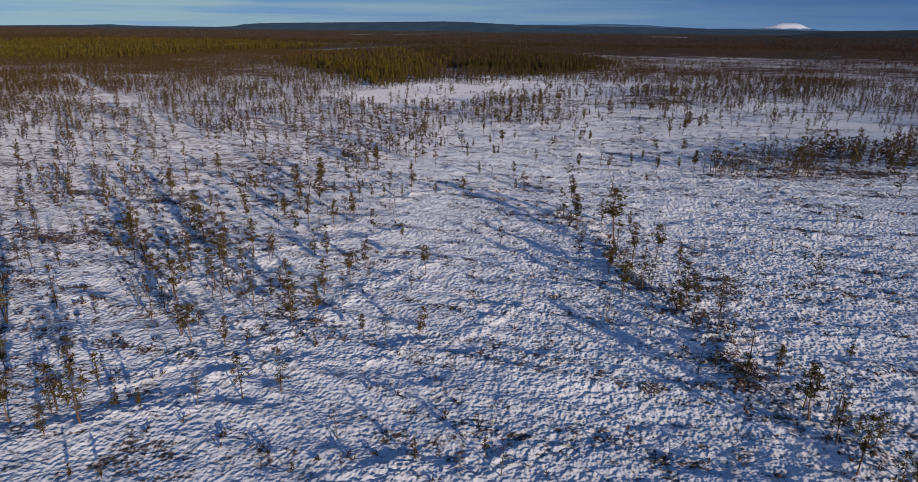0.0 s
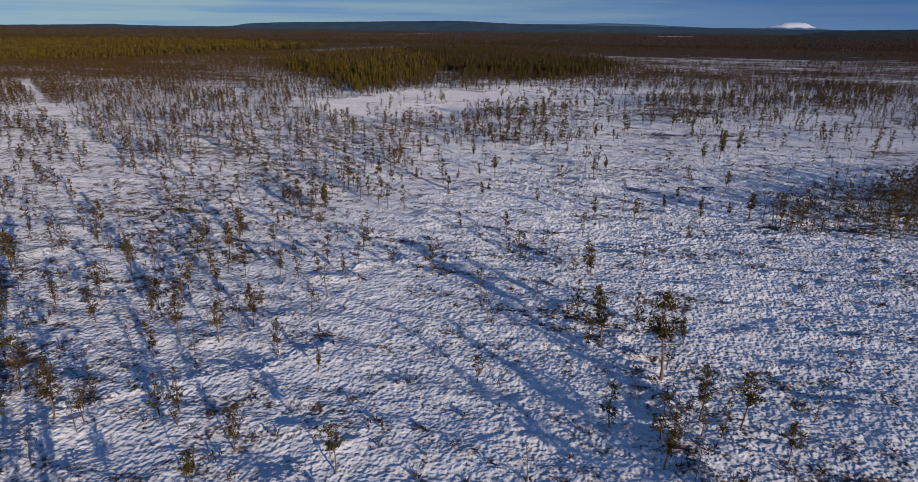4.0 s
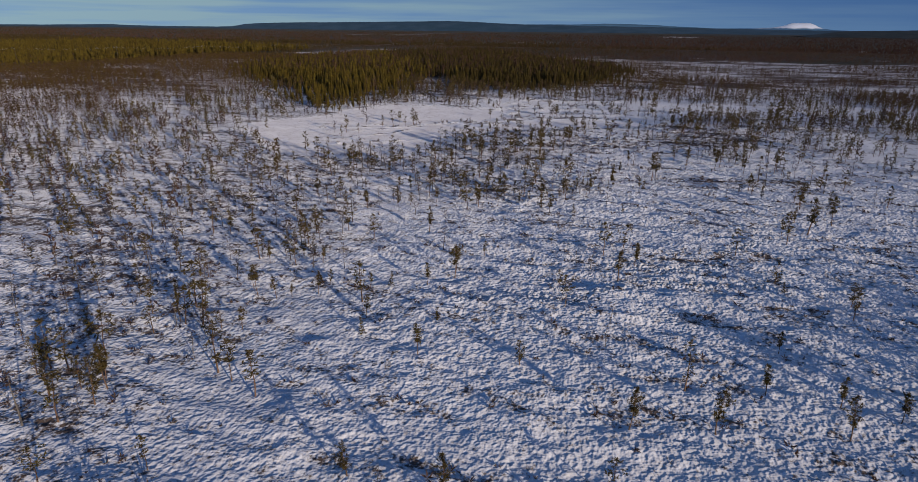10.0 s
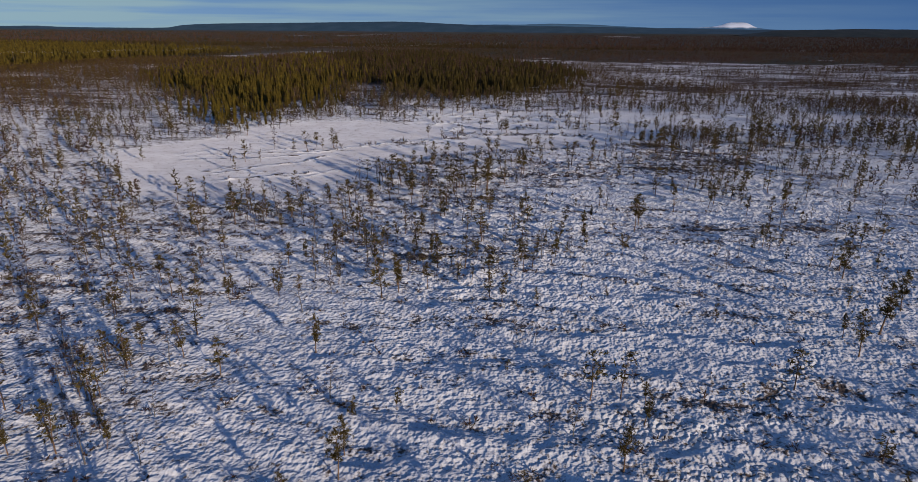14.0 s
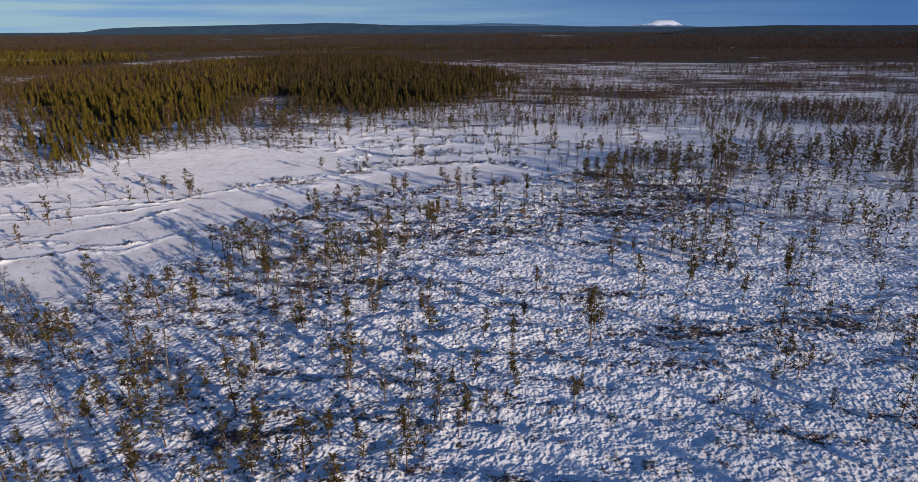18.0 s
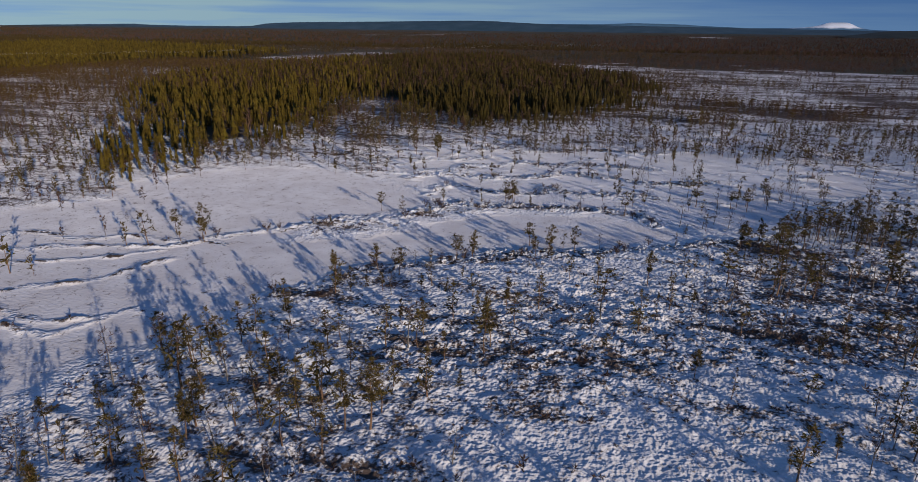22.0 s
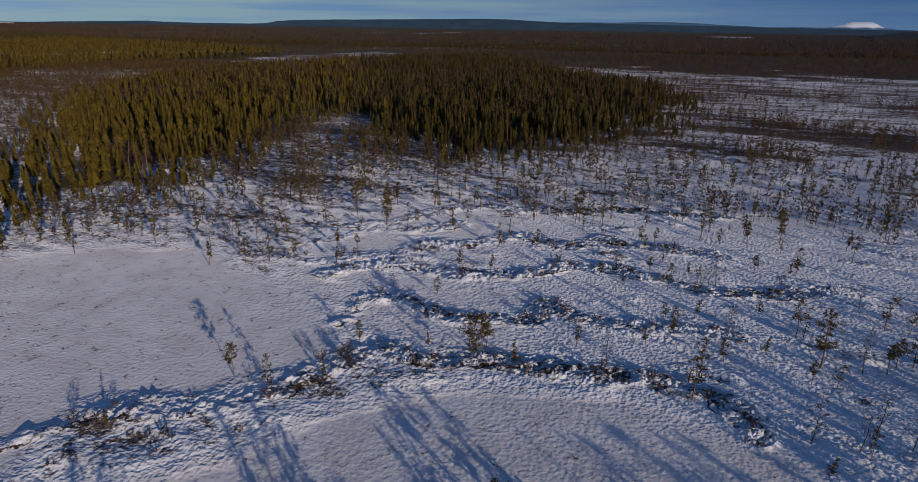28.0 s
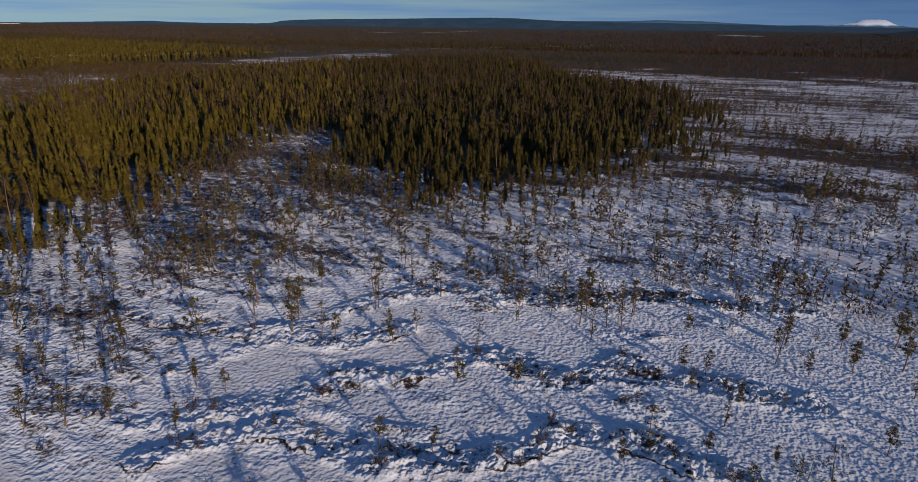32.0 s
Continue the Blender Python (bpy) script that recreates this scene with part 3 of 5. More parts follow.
# ---- distance ----
def hills(name, y, profile, mat, label, deep):
    """A long low ridge: profile gives (x, height) pairs along it."""
    bm = bmesh.new()
    px, pz = zip(*profile)
    xs = np.arange(px[0], px[-1], 25.0)
    top = np.interp(xs, px, pz) + 1.6 * lattice(xs / 180, xs * 0 + y, 21) + 2.0 * lattice(xs / 35, xs * 0 + y, 22)
    rows = [[bm.verts.new((x, y + dy, -2 + (h + 2) * f)) for x, h in zip(xs, top)] for dy, f in ((-deep, 0), (-deep * 0.5, 0.6), (0, 1), (deep, 0))]
    for r, s in zip(rows, rows[1:]):
        for k in range(len(xs) - 1):
            bm.faces.new((r[k], r[k + 1], s[k + 1], s[k]))
    me = bpy.data.meshes.new(name)
    bm.to_mesh(me)
    me.materials.append(mat)
    me.shade_smooth()
    return tagged(new(name, me), label, "hill", kind="structure")


hills("backdrop_hills", 4550, [(-7500, 130), (-6200, 80), (-5544, 52), (-5300, 43), (-5067, 38), (-4825, 23), (-4533, 17), (-4184, 19), (-3950, 22), (-3800, 16), (-3500, 12), (-3000, 12), (-2850, 16), (-2750, 33), (-2620, 40), (-2430, 46), (-1850, 54), (-1430, 61), (-1130, 66), (-954, 63), (-660, 50), (-470, 46), (-60, 42), (340, 38), (680, 33), (950, 31), (1400, 27), (2200, 30), (4900, 40)], HAZY_HILL, "long wooded hills on the horizon, blue-grey from painted-in haze", 250)
hills("backdrop_fell", 4850, [(680, 28), (947, 38), (1084, 45), (1120, 51), (1150, 60), (1185, 71), (1205, 74), (1290, 75), (1318, 71), (1345, 55), (1370, 44), (1440, 32), (1558, 28), (1700, 12)], FELL, "snow-capped fell far off on the horizon", 60)


# farthest ridge: its pale blue is air haze, put into the base colour
hills("backdrop_far_hills", 5050, [(-1050, 30), (-777, 50), (-500, 52), (-240, 54), (-20, 62), (130, 60), (330, 54), (467, 46), (735, 36), (1000, 38), (1250, 36), (1650, 20)], mottled("hazy_hills", (0.045, 0.105, 0.17), (0.065, 0.13, 0.20), 0.008), "hills far beyond the woods, pale blue from haze in their colour", 60)
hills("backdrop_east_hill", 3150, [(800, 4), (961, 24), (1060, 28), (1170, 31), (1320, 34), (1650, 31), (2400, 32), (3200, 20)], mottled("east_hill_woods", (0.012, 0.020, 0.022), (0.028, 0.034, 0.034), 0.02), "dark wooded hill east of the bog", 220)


# ---- trees ----
class Geo:
    """Loose triangles with a material slot each."""

    def __init__(self):
        self.v, self.f, self.m = [], [], []

    def tri(self, a, b, c, slot):
        n = len(self.v)
        self.v += [tuple(a), tuple(b), tuple(c)]
        self.f.append((n, n + 1, n + 2))
        self.m.append(slot)

    def tube(self, path, radii, sides, slot):
        n = len(self.v)
        self.stem = n + len(path) * sides
        for p, r in zip(path, radii):
            for k in range(sides):
                t = 2 * math.pi * k / sides
                self.v.append((p[0] + r * math.cos(t), p[1] + r * math.sin(t), p[2]))
        for i in range(len(path) - 1):
            for k in range(sides):
                a, b = n + i * sides + k, n + i * sides + (k + 1) % sides
                self.f += [(a, b, b + sides), (a, b + sides, a + sides)]
                self.m += [slot, slot]

    def limb(self, p, q, r, slot):
        """A thin limb that grows out of the nearest point of the stem."""
        p, q = Vector(p), Vector(q)
        root = min(range(self.stem), key=lambda i: (Vector(self.v[i]) - p).length)
        p = Vector(self.v[root])
        side = (q - p).cross(Vector((0, 0, 1)))
        side = side.normalized() * r if side.length > 1e-5 else Vector((r, 0, 0))
        up = Vector((0, 0, r * 1.4))
        n = len(self.v)
        self.v += [tuple(p + side + up), tuple(p - side + up), tuple(q)]
        self.f += [(n, n + 1, n + 2), (n + 1, root, n + 2), (root, n, n + 2)]
        self.m += [slot] * 3

    def tuft(self, rng, c, size, blades, slot, width=0.105, lift=0.25):
        """Blades that radiate from one centre and share it."""
        c = Vector(c)
        n = len(self.v)
        self.v.append(tuple(c))
        for _ in range(blades):
            d = Vector((rng.gauss(0, 1), rng.gauss(0, 1), rng.gauss(lift, 0.7))).normalized()
            s = d.cross(Vector((rng.gauss(0, 1), rng.gauss(0, 1), rng.gauss(0, 1)))).normalized() * size * width * 2
            reach = d * size * rng.uniform(0.6, 1.25)
            k = len(self.v)
            self.v += [tuple(c + reach), tuple(c + reach * 0.4 + s)]
            self.f.append((n, k, k + 1))
            self.m.append(slot)

    def mesh(self, name, mats):
        return raw_mesh(name, self.v, self.f, mats, self.m)


def crown_width(v, kind):
    """Reach of the limbs, as a share of the tree's height; v runs from the lowest limb to the top."""
    if kind == "pine":
        return 0.04 + 0.15 * math.sin(math.pi * min(1, v * 0.9 + 0.08) ** 0.8)
    if kind == "old":
        return 0.05 + 0.19 * math.sin(math.pi * min(1, v * 0.85 + 0.1) ** 1.1)
    if kind == "thin":
        return 0.03 + 0.11 * math.sin(math.pi * min(1, v + 0.05) ** 0.9)
    return 0.02 + 0.19 * (1 - v) ** 0.8


def conifer(seed, kind="pine", sides=6, high=3.0, limbs=30, tufts=3, blades=12, size=0.25, start=0.36, width=0.09):
    """Stem with limbs, and airy crown, of one tree, as two sets of triangles."""
    rng = random.Random(seed)
    stem, green = Geo(), Geo()
    lean = (rng.uniform(-0.07, 0.07) * high, rng.uniform(-0.07, 0.07) * high)
    at = lambda u: (lean[0] * u * u + 0.018 * high * math.sin(5 * u + seed), lean[1] * u * u + 0.012 * high * math.sin(7 * u + 2 * seed), high * u)  # noqa: E731
    us = (-0.06, 0.0, 0.15, 0.3, 0.45, 0.6, 0.75, 0.88, 1.0) if sides > 3 else (-0.06, 0.3, 0.7, 1.0)
    base = 0.013 * high
    stem.tube([at(u) for u in us], [base * (1.25 if u <= 0 else 1.05 - u) + 0.004 for u in us], sides, 0)
    low = start + rng.uniform(-0.08, 0.08)
    gap, heavy = rng.uniform(0.5, 0.8), rng.uniform(0, 6.3)
    for n in range(limbs):
        v = (n + rng.random()) / limbs * 0.98
        u = low + (1 - low) * v
        if abs(u - gap) < 0.03:
            continue
        ang = n * 2.4 + rng.uniform(-0.6, 0.6)
        reach = crown_width(v, kind) * high * rng.choice((0.4, 0.7, 0.9, 1.0, 1.1, 1.25)) * (1 + 0.22 * math.cos(ang - heavy))
        p = Vector(at(u))
        d = Vector((math.cos(ang), math.sin(ang), rng.uniform(0.1, 0.55) if kind != "young" else rng.uniform(-0.15, 0.3)))
        q = p + d * reach
        stem.limb(p, q, base * 0.26, 0)
        for k in range(tufts):
            f = (0.35 + 0.7 * (k + rng.random()) / tufts) if tufts > 1 else rng.uniform(0.4, 1.0)
            c = p + (q - p) * f + Vector((rng.gauss(0, 0.05), rng.gauss(0, 0.05), rng.gauss(0.02, 0.04))) * high * 0.4
            green.tuft(rng, c, size * rng.uniform(0.65, 1.2) * (1.25 - 0.6 * v), blades, 0, width)
    # dead stubs under the crown
    for n in range(limbs // 4):
        u = rng.uniform(0.12, max(0.14, low))
        p, ang = Vector(at(u)), rng.uniform(0, 6.3)
        stem.limb(p, p + Vector((math.cos(ang), math.sin(ang), rng.uniform(-0.2, 0.3))) * high * rng.uniform(0.03, 0.08), base * 0.2, 0)
    for _ in range(3):
        green.tuft(rng, Vector(at(0.97)) + Vector((0, 0, rng.uniform(-0.05, 0.05) * high)), size * 0.8, blades, 0, width, 0.9)
    return stem, green


def fir(seed, high=3.0, tiers=8, points=9, sprays=6):
    """A forest conifer: a dark stem under ragged skirts of drooping boughs that narrow to a sharp top."""
    rng = random.Random(seed)
    g = Geo()
    g.tube([(0, 0, -0.06 * high), (0.01 * high, 0, 0.4 * high), (0, 0, 0.97 * high)], [0.013 * high, 0.009 * high, 0.002], 3, 0)
    low, fat, lop = rng.uniform(0.08, 0.26), rng.uniform(0.115, 0.165), rng.uniform(0, 6.3)
    for n in range(tiers):
        v = (n + rng.uniform(-0.25, 0.25)) / tiers
        u = low + (0.93 - low) * max(0, v)
        reach = high * (0.022 + fat * (1 - v) ** 0.75 * (0.62 if n == 0 else 1))
        tip = min(1.0, u + (0.95 - low) / tiers * rng.uniform(1.25, 1.9))
        k = len(g.v)
        g.v.append((0.01 * high * math.sin(9 * u + seed), 0, tip * high))
        turn = rng.uniform(0, 6.3)
        for m in range(points):
            t = turn + 2 * math.pi * (m + rng.uniform(-0.35, 0.35)) / points
            r = reach * (rng.uniform(0.9, 1.3) if m % 2 else rng.uniform(0.35, 0.75)) * (1 + 0.2 * math.cos(t - lop))
            g.v.append((math.cos(t) * r, math.sin(t) * r, u * high + (rng.uniform(-0.05, 0.01) if m % 2 else rng.uniform(0.0, 0.06)) * high))
        for m in range(points):
            g.f.append((k, k + 1 + m, k + 1 + (m + 1) % points))
            g.m.append(1)
    for _ in range(sprays):
        u = rng.uniform(low, 0.9)
        t, r = rng.uniform(0, 6.3), high * (0.02 + fat * (1 - u)) * rng.uniform(0.7, 1.1)
        g.tuft(rng, (math.cos(t) * r, math.sin(t) * r, u * high), 0.05 * high, 4, 1, 0.16, 0.2)
    return g


def sapling(seed, high=3.0, limbs=16, blades=5):
    """A bare birch: thin stem, rising limbs, fine twigs."""
    rng = random.Random(seed)
    stem, twig = Geo(), Geo()
    lean = rng.uniform(-0.1, 0.1) * high
    at = lambda u: (lean * u * u, 0.03 * high * math.sin(4 * u + seed), high * u)  # noqa: E731
    us = (-0.06, 0.0, 0.25, 0.5, 0.75, 1.0)
    base = 0.011 * high
    stem.tube([at(u) for u in us], [base * (1.1 - u) + 0.003 for u in us], 5, 0)
    for n in range(limbs):
        u = 0.25 + 0.72 * n / limbs
        ang = n * 2.4 + rng.uniform(-0.5, 0.5)
        reach = high * (0.05 + 0.2 * (1 - u) ** 0.6) * rng.uniform(0.6, 1.1)
        p = Vector(at(u))
        q = p + Vector((math.cos(ang), math.sin(ang), rng.uniform(0.6, 1.1))) * reach
        stem.limb(p, q, base * 0.3, 0)
        for f in (0.5, 0.8, 1.0):
            twig.tuft(rng, p + (q - p) * f, 0.2 * high / 3, blades, 0, 0.09, 0.5)
    return stem, twig


def merged(sets, slots):
    out = Geo()
    for g, s in zip(sets, slots):
        n = len(out.v)
        out.v += g.v
        out.f += [tuple(i + n for i in f) for f in g.f]
        out.m += [s] * len(g.f)
    return out


def far_tree(seed, high=3.0, sprays=6, size=0.16):
    """A stem with a few sprays, for trees far off."""
    rng = random.Random(seed)
    g = Geo()
    low, wide = 0.25, 0.1
    g.v += [(-0.012 * high, 0, 0), (0.012 * high, 0, 0), (0, 0, high * 0.95)]
    g.f.append((0, 1, 2))
    g.m.append(0)
    for k in range(sprays):
        u = low + (0.95 - low) * (k + rng.random() * 0.6) / sprays
        r = wide * high * math.sin(math.pi * min(1, max(0.1, u - 0.1))) * rng.uniform(0.2, 1.0)
        t = rng.uniform(0, 6.3)
        g.tuft(rng, (r * math.cos(t), r * math.sin(t), u * high), size * high, 4, 1, 0.15, 1.0)
    return g


def far_spike(seed, high=3.0):
    """Two ragged upright sprays, for trees a kilometre off and more."""
    rng = random.Random(seed)
    g = Geo()
    ph = rng.random() * 3
    for k in range(2):
        t = ph + k * math.pi / 2
        w = 0.2 * high * rng.uniform(0.7, 1.1)
        dx, dy = w * math.cos(t), w * math.sin(t)
        n = len(g.v)
        g.v += [(-dx, -dy, 0.05 * high), (dx, dy, 0.1 * high), (dx * 0.1, dy * 0.1, high), (dx * 0.9, dy * 0.9, 0.5 * high)]
        g.f += [(n, n + 1, n + 2), (n + 1, n + 3, n + 2)]
        g.m += [1, 1]
    return g


def plant(name, geos, mats, x, y, high, rng, label, category, unit=3.0, sink=0.05, wide=(0.9, 1.4)):
    """Many trees as one mesh of kind stuff."""
    z = bog(x, y)[0] - sink
    pick = rng.integers(0, len(geos), len(x))
    vs, fs, ms, base = [], [], [], 0
    for k, g in enumerate(geos):
        i = np.flatnonzero(pick == k)
        if not len(i):
            continue
        v, f, m = np.array(g.v), np.array(g.f), np.array(g.m)
        t, s = rng.uniform(0, 2 * np.pi, len(i)), high[i] / unit
        w = s * rng.uniform(*wide, len(i))
        c, sn = np.cos(t) * w, np.sin(t) * w
        px = c[:, None] * v[:, 0] - sn[:, None] * v[:, 1] + x[i][:, None]
        py = sn[:, None] * v[:, 0] + c[:, None] * v[:, 1] + y[i][:, None]
        pz = s[:, None] * v[:, 2] + z[i][:, None]
        vs.append(np.stack([px, py, pz], -1).reshape(-1, 3))
        fs.append((f[None] + (np.arange(len(i)) * len(v))[:, None, None]).reshape(-1, 3) + base)
        ms.append(np.tile(m, len(i)))
        base += len(i) * len(v)
    me = raw_mesh(name, np.concatenate(vs), np.concatenate(fs), mats, np.concatenate(ms))
    return tagged(new(name, me), label, category, kind="stuff")


PINES_A = [(-23.1, 37.8, 1.3), (-21.2, 38.2, 1.2), (-27.9, 40.6, 2.7), (-10.0, 40.9, 1.2), (-31.9, 41.6, 3.3), (-7.2, 41.8, 1.7), (-0.1, 43.3, 2.2), (-3.2, 44.2, 2.0), (-24.0, 44.9, 1.9), (-26.2, 45.1, 1.7), (1.1, 45.5, 1.6), (-20.2, 46.2, 2.7), (-37.3, 46.5, 3.6), (-32.4, 47.7, 3.6), (24.6, 50.8, 2.2), (23.5, 52.0, 3.4), (22.5, 54.4, 4.3), (-23.4, 54.5, 2.8), (-26.7, 54.5, 3.7), (-21.5, 55.0, 1.7), (-15.8, 56.4, 1.3), (-10.0, 57.9, 3.4), (-12.6, 59.4, 2.3), (-19.8, 59.8, 3.9), (-7.6, 60.0, 3.3), (22.0, 60.1, 3.1), (-25.0, 60.3, 2.9), (-27.3, 60.4, 2.4), (-18.0, 61.0, 3.8), (28.3, 63.9, 1.9), (-24.4, 64.3, 2.3), (-38.0, 64.9, 3.5), (-22.9, 65.1, 4.3)]
PINES_B = [(-35.4, 66.1, 3.3), (-19.6, 66.3, 3.9), (18.4, 66.6, 4.7), (-36.7, 68.8, 4.0), (-18.4, 70.3, 3.3), (-33.8, 70.7, 4.0), (15.7, 71.7, 1.8), (-48.8, 71.8, 3.7), (17.4, 72.1, 3.0), (10.3, 73.2, 4.1), (16.7, 74.0, 4.1), (-11.0, 74.2, 3.4), (-18.3, 74.5, 3.5), (-32.5, 74.6, 4.7), (-52.2, 78.4, 3.0), (9.0, 79.1, 4.0), (16.7, 81.6, 3.2), (-45.5, 81.8, 5.4), (-31.3, 83.4, 3.5), (-12.4, 83.8, 1.3), (-44.3, 83.9, 2.8), (-53.4, 84.3, 2.5), (14.5, 84.5, 4.6), (-17.1, 84.6, 2.2), (11.9, 85.1, 4.6), (-30.8, 86.0, 4.6), (-21.6, 86.3, 3.2), (-27.5, 86.8, 4.1), (-40.9, 87.6, 3.6), (-26.3, 88.4, 4.2), (31.9, 88.9, 1.5), (-36.5, 89.7, 3.0), (-26.0, 89.9, 4.3)]
PINES_C = [(9.5, 90.1, 7.1), (-37.6, 91.9, 3.1), (-64.1, 92.7, 2.0), (3.6, 93.4, 3.1), (-21.4, 94.1, 2.1), (4.9, 94.6, 4.9), (-37.0, 95.9, 3.6), (11.9, 96.4, 2.7), (-34.1, 96.6, 3.9), (4.6, 98.8, 4.0), (-44.0, 99.8, 3.0), (-48.1, 100.6, 3.4), (-33.6, 101.0, 2.8), (-29.7, 101.6, 3.0), (-26.4, 104.0, 2.4), (-23.4, 104.1, 2.4), (-38.2, 105.0, 4.7), (-13.6, 106.2, 3.5), (-18.7, 107.3, 2.0), (-43.6, 107.7, 3.2), (-34.5, 109.0, 3.2), (-59.8, 109.3, 4.2), (-32.2, 109.5, 1.3), (3.6, 110.2, 3.6), (-40.2, 110.7, 4.4), (-45.1, 110.7, 3.1), (1.6, 110.9, 1.9), (3.2, 112.0, 3.8), (-14.8, 112.2, 2.3), (-41.5, 113.2, 3.7), (-6.6, 116.4, 1.8), (-38.5, 117.5, 2.3), (-5.2, 120.4, 1.4)]
PINES_D = [(-11.8, 121.8, 1.7), (-7.8, 122.2, 3.2), (-42.2, 122.3, 2.2), (-14.1, 122.4, 2.5), (-35.2, 125.2, 3.9), (-40.8, 126.4, 2.1), (16.0, 127.0, 1.7), (-35.9, 127.1, 4.0), (35.1, 127.7, 3.1), (-37.2, 128.4, 3.2), (-44.2, 129.2, 2.5), (3.3, 131.9, 3.5), (9.2, 132.9, 3.5), (18.3, 134.7, 3.5), (-44.6, 134.7, 2.6), (29.0, 135.0, 4.9), (30.9, 136.2, 4.4), (-34.5, 137.3, 2.9), (25.3, 137.5, 4.2), (22.6, 137.5, 2.6), (-14.1, 137.7, 3.0), (18.8, 138.4, 2.7), (-5.4, 138.5, 2.5), (-31.4, 138.6, 2.4), (13.7, 138.8, 2.7), (25.9, 139.1, 3.9), (-20.3, 140.5, 1.6), (-21.3, 144.0, 2.5), (-14.3, 144.9, 1.4), (-31.8, 145.6, 2.5), (-34.1, 145.8, 3.6), (16.4, 146.2, 2.3), (-30.5, 146.4, 1.6)]
PINES_E = [(-35.3, 147.1, 2.4), (-28.2, 147.8, 2.6), (-28.0, 150.4, 1.9), (-23.4, 150.6, 1.9), (-49.2, 151.1, 3.0), (-21.3, 151.3, 1.7), (-17.6, 153.0, 2.7), (-42.7, 154.1, 2.7), (-37.7, 154.6, 2.9), (25.2, 155.1, 3.5), (-15.2, 156.0, 3.6), (-3.5, 156.0, 2.2), (-31.6, 156.2, 2.2), (-34.5, 157.0, 2.2), (-15.6, 158.2, 3.1), (26.3, 158.8, 2.7), (2.8, 159.5, 3.8), (20.3, 160.9, 1.3), (-16.4, 162.4, 1.7), (-48.3, 163.0, 3.4), (-13.4, 164.0, 2.0), (4.8, 164.5, 3.0), (5.2, 167.2, 2.1), (-33.3, 168.1, 3.6), (-37.6, 168.7, 2.6), (-22.5, 171.1, 3.7), (-21.3, 174.8, 2.3), (-3.4, 175.6, 2.3), (24.6, 177.5, 4.4), (-34.7, 178.8, 3.0), (-38.3, 179.2, 2.7), (-35.6, 180.9, 2.6), (24.9, 181.2, 2.6)]
PINES_F = [(-30.7, 181.7, 2.9), (28.5, 182.0, 5.2), (-44.9, 182.5, 3.2), (-29.0, 182.7, 2.2), (-25.5, 183.2, 2.5), (-7.1, 184.0, 3.2), (-18.4, 184.7, 3.8), (-8.6, 185.2, 2.6), (-3.6, 185.3, 1.5), (-25.6, 186.0, 2.6), (-20.9, 186.2, 2.6), (-15.6, 186.4, 3.1), (3.8, 187.0, 1.3), (-19.1, 187.0, 3.7), (33.3, 188.3, 4.5), (28.4, 188.6, 2.3), (-33.7, 190.8, 2.8), (-22.8, 191.2, 4.4), (-32.0, 192.2, 2.1), (-28.0, 192.4, 4.9), (-32.5, 193.8, 2.4), (-16.0, 194.8, 3.6), (-11.2, 195.5, 2.7), (-19.2, 196.3, 2.4), (18.3, 196.6, 2.8), (-9.4, 196.6, 1.8), (-5.9, 196.7, 3.0), (-2.1, 196.9, 2.4), (31.3, 197.0, 4.3), (-29.8, 197.1, 3.7), (-17.3, 197.5, 2.5), (-58.6, 198.2, 1.6), (-1.5, 198.6, 3.4)]
PINES_G = [(-29.4, 198.6, 3.7), (31.9, 199.2, 4.0), (-23.7, 199.7, 3.2), (-62.0, 200.2, 3.2), (6.8, 200.6, 2.8), (-24.6, 201.0, 1.9), (18.3, 201.0, 2.8), (26.6, 201.3, 1.9), (-0.1, 201.5, 1.4), (37.2, 201.6, 2.5), (-39.3, 201.8, 2.6), (-22.8, 201.8, 2.7), (-20.1, 202.4, 2.6), (2.4, 202.9, 1.9), (7.6, 203.5, 1.7), (-2.9, 204.1, 1.7), (2.2, 204.4, 2.7), (-20.1, 204.8, 3.0), (23.6, 204.8, 1.9), (-1.1, 205.0, 2.9), (-33.5, 206.2, 2.1), (-18.7, 207.2, 2.6), (25.8, 207.5, 3.4), (-11.2, 208.1, 1.6), (28.3, 208.4, 2.2), (-31.4, 209.0, 2.2), (-39.8, 209.8, 3.4), (26.5, 210.4, 2.1), (9.5, 210.7, 5.3), (2.4, 211.3, 2.7), (-0.4, 211.8, 3.0), (10.4, 213.9, 4.9), (-14.4, 214.8, 2.9)]
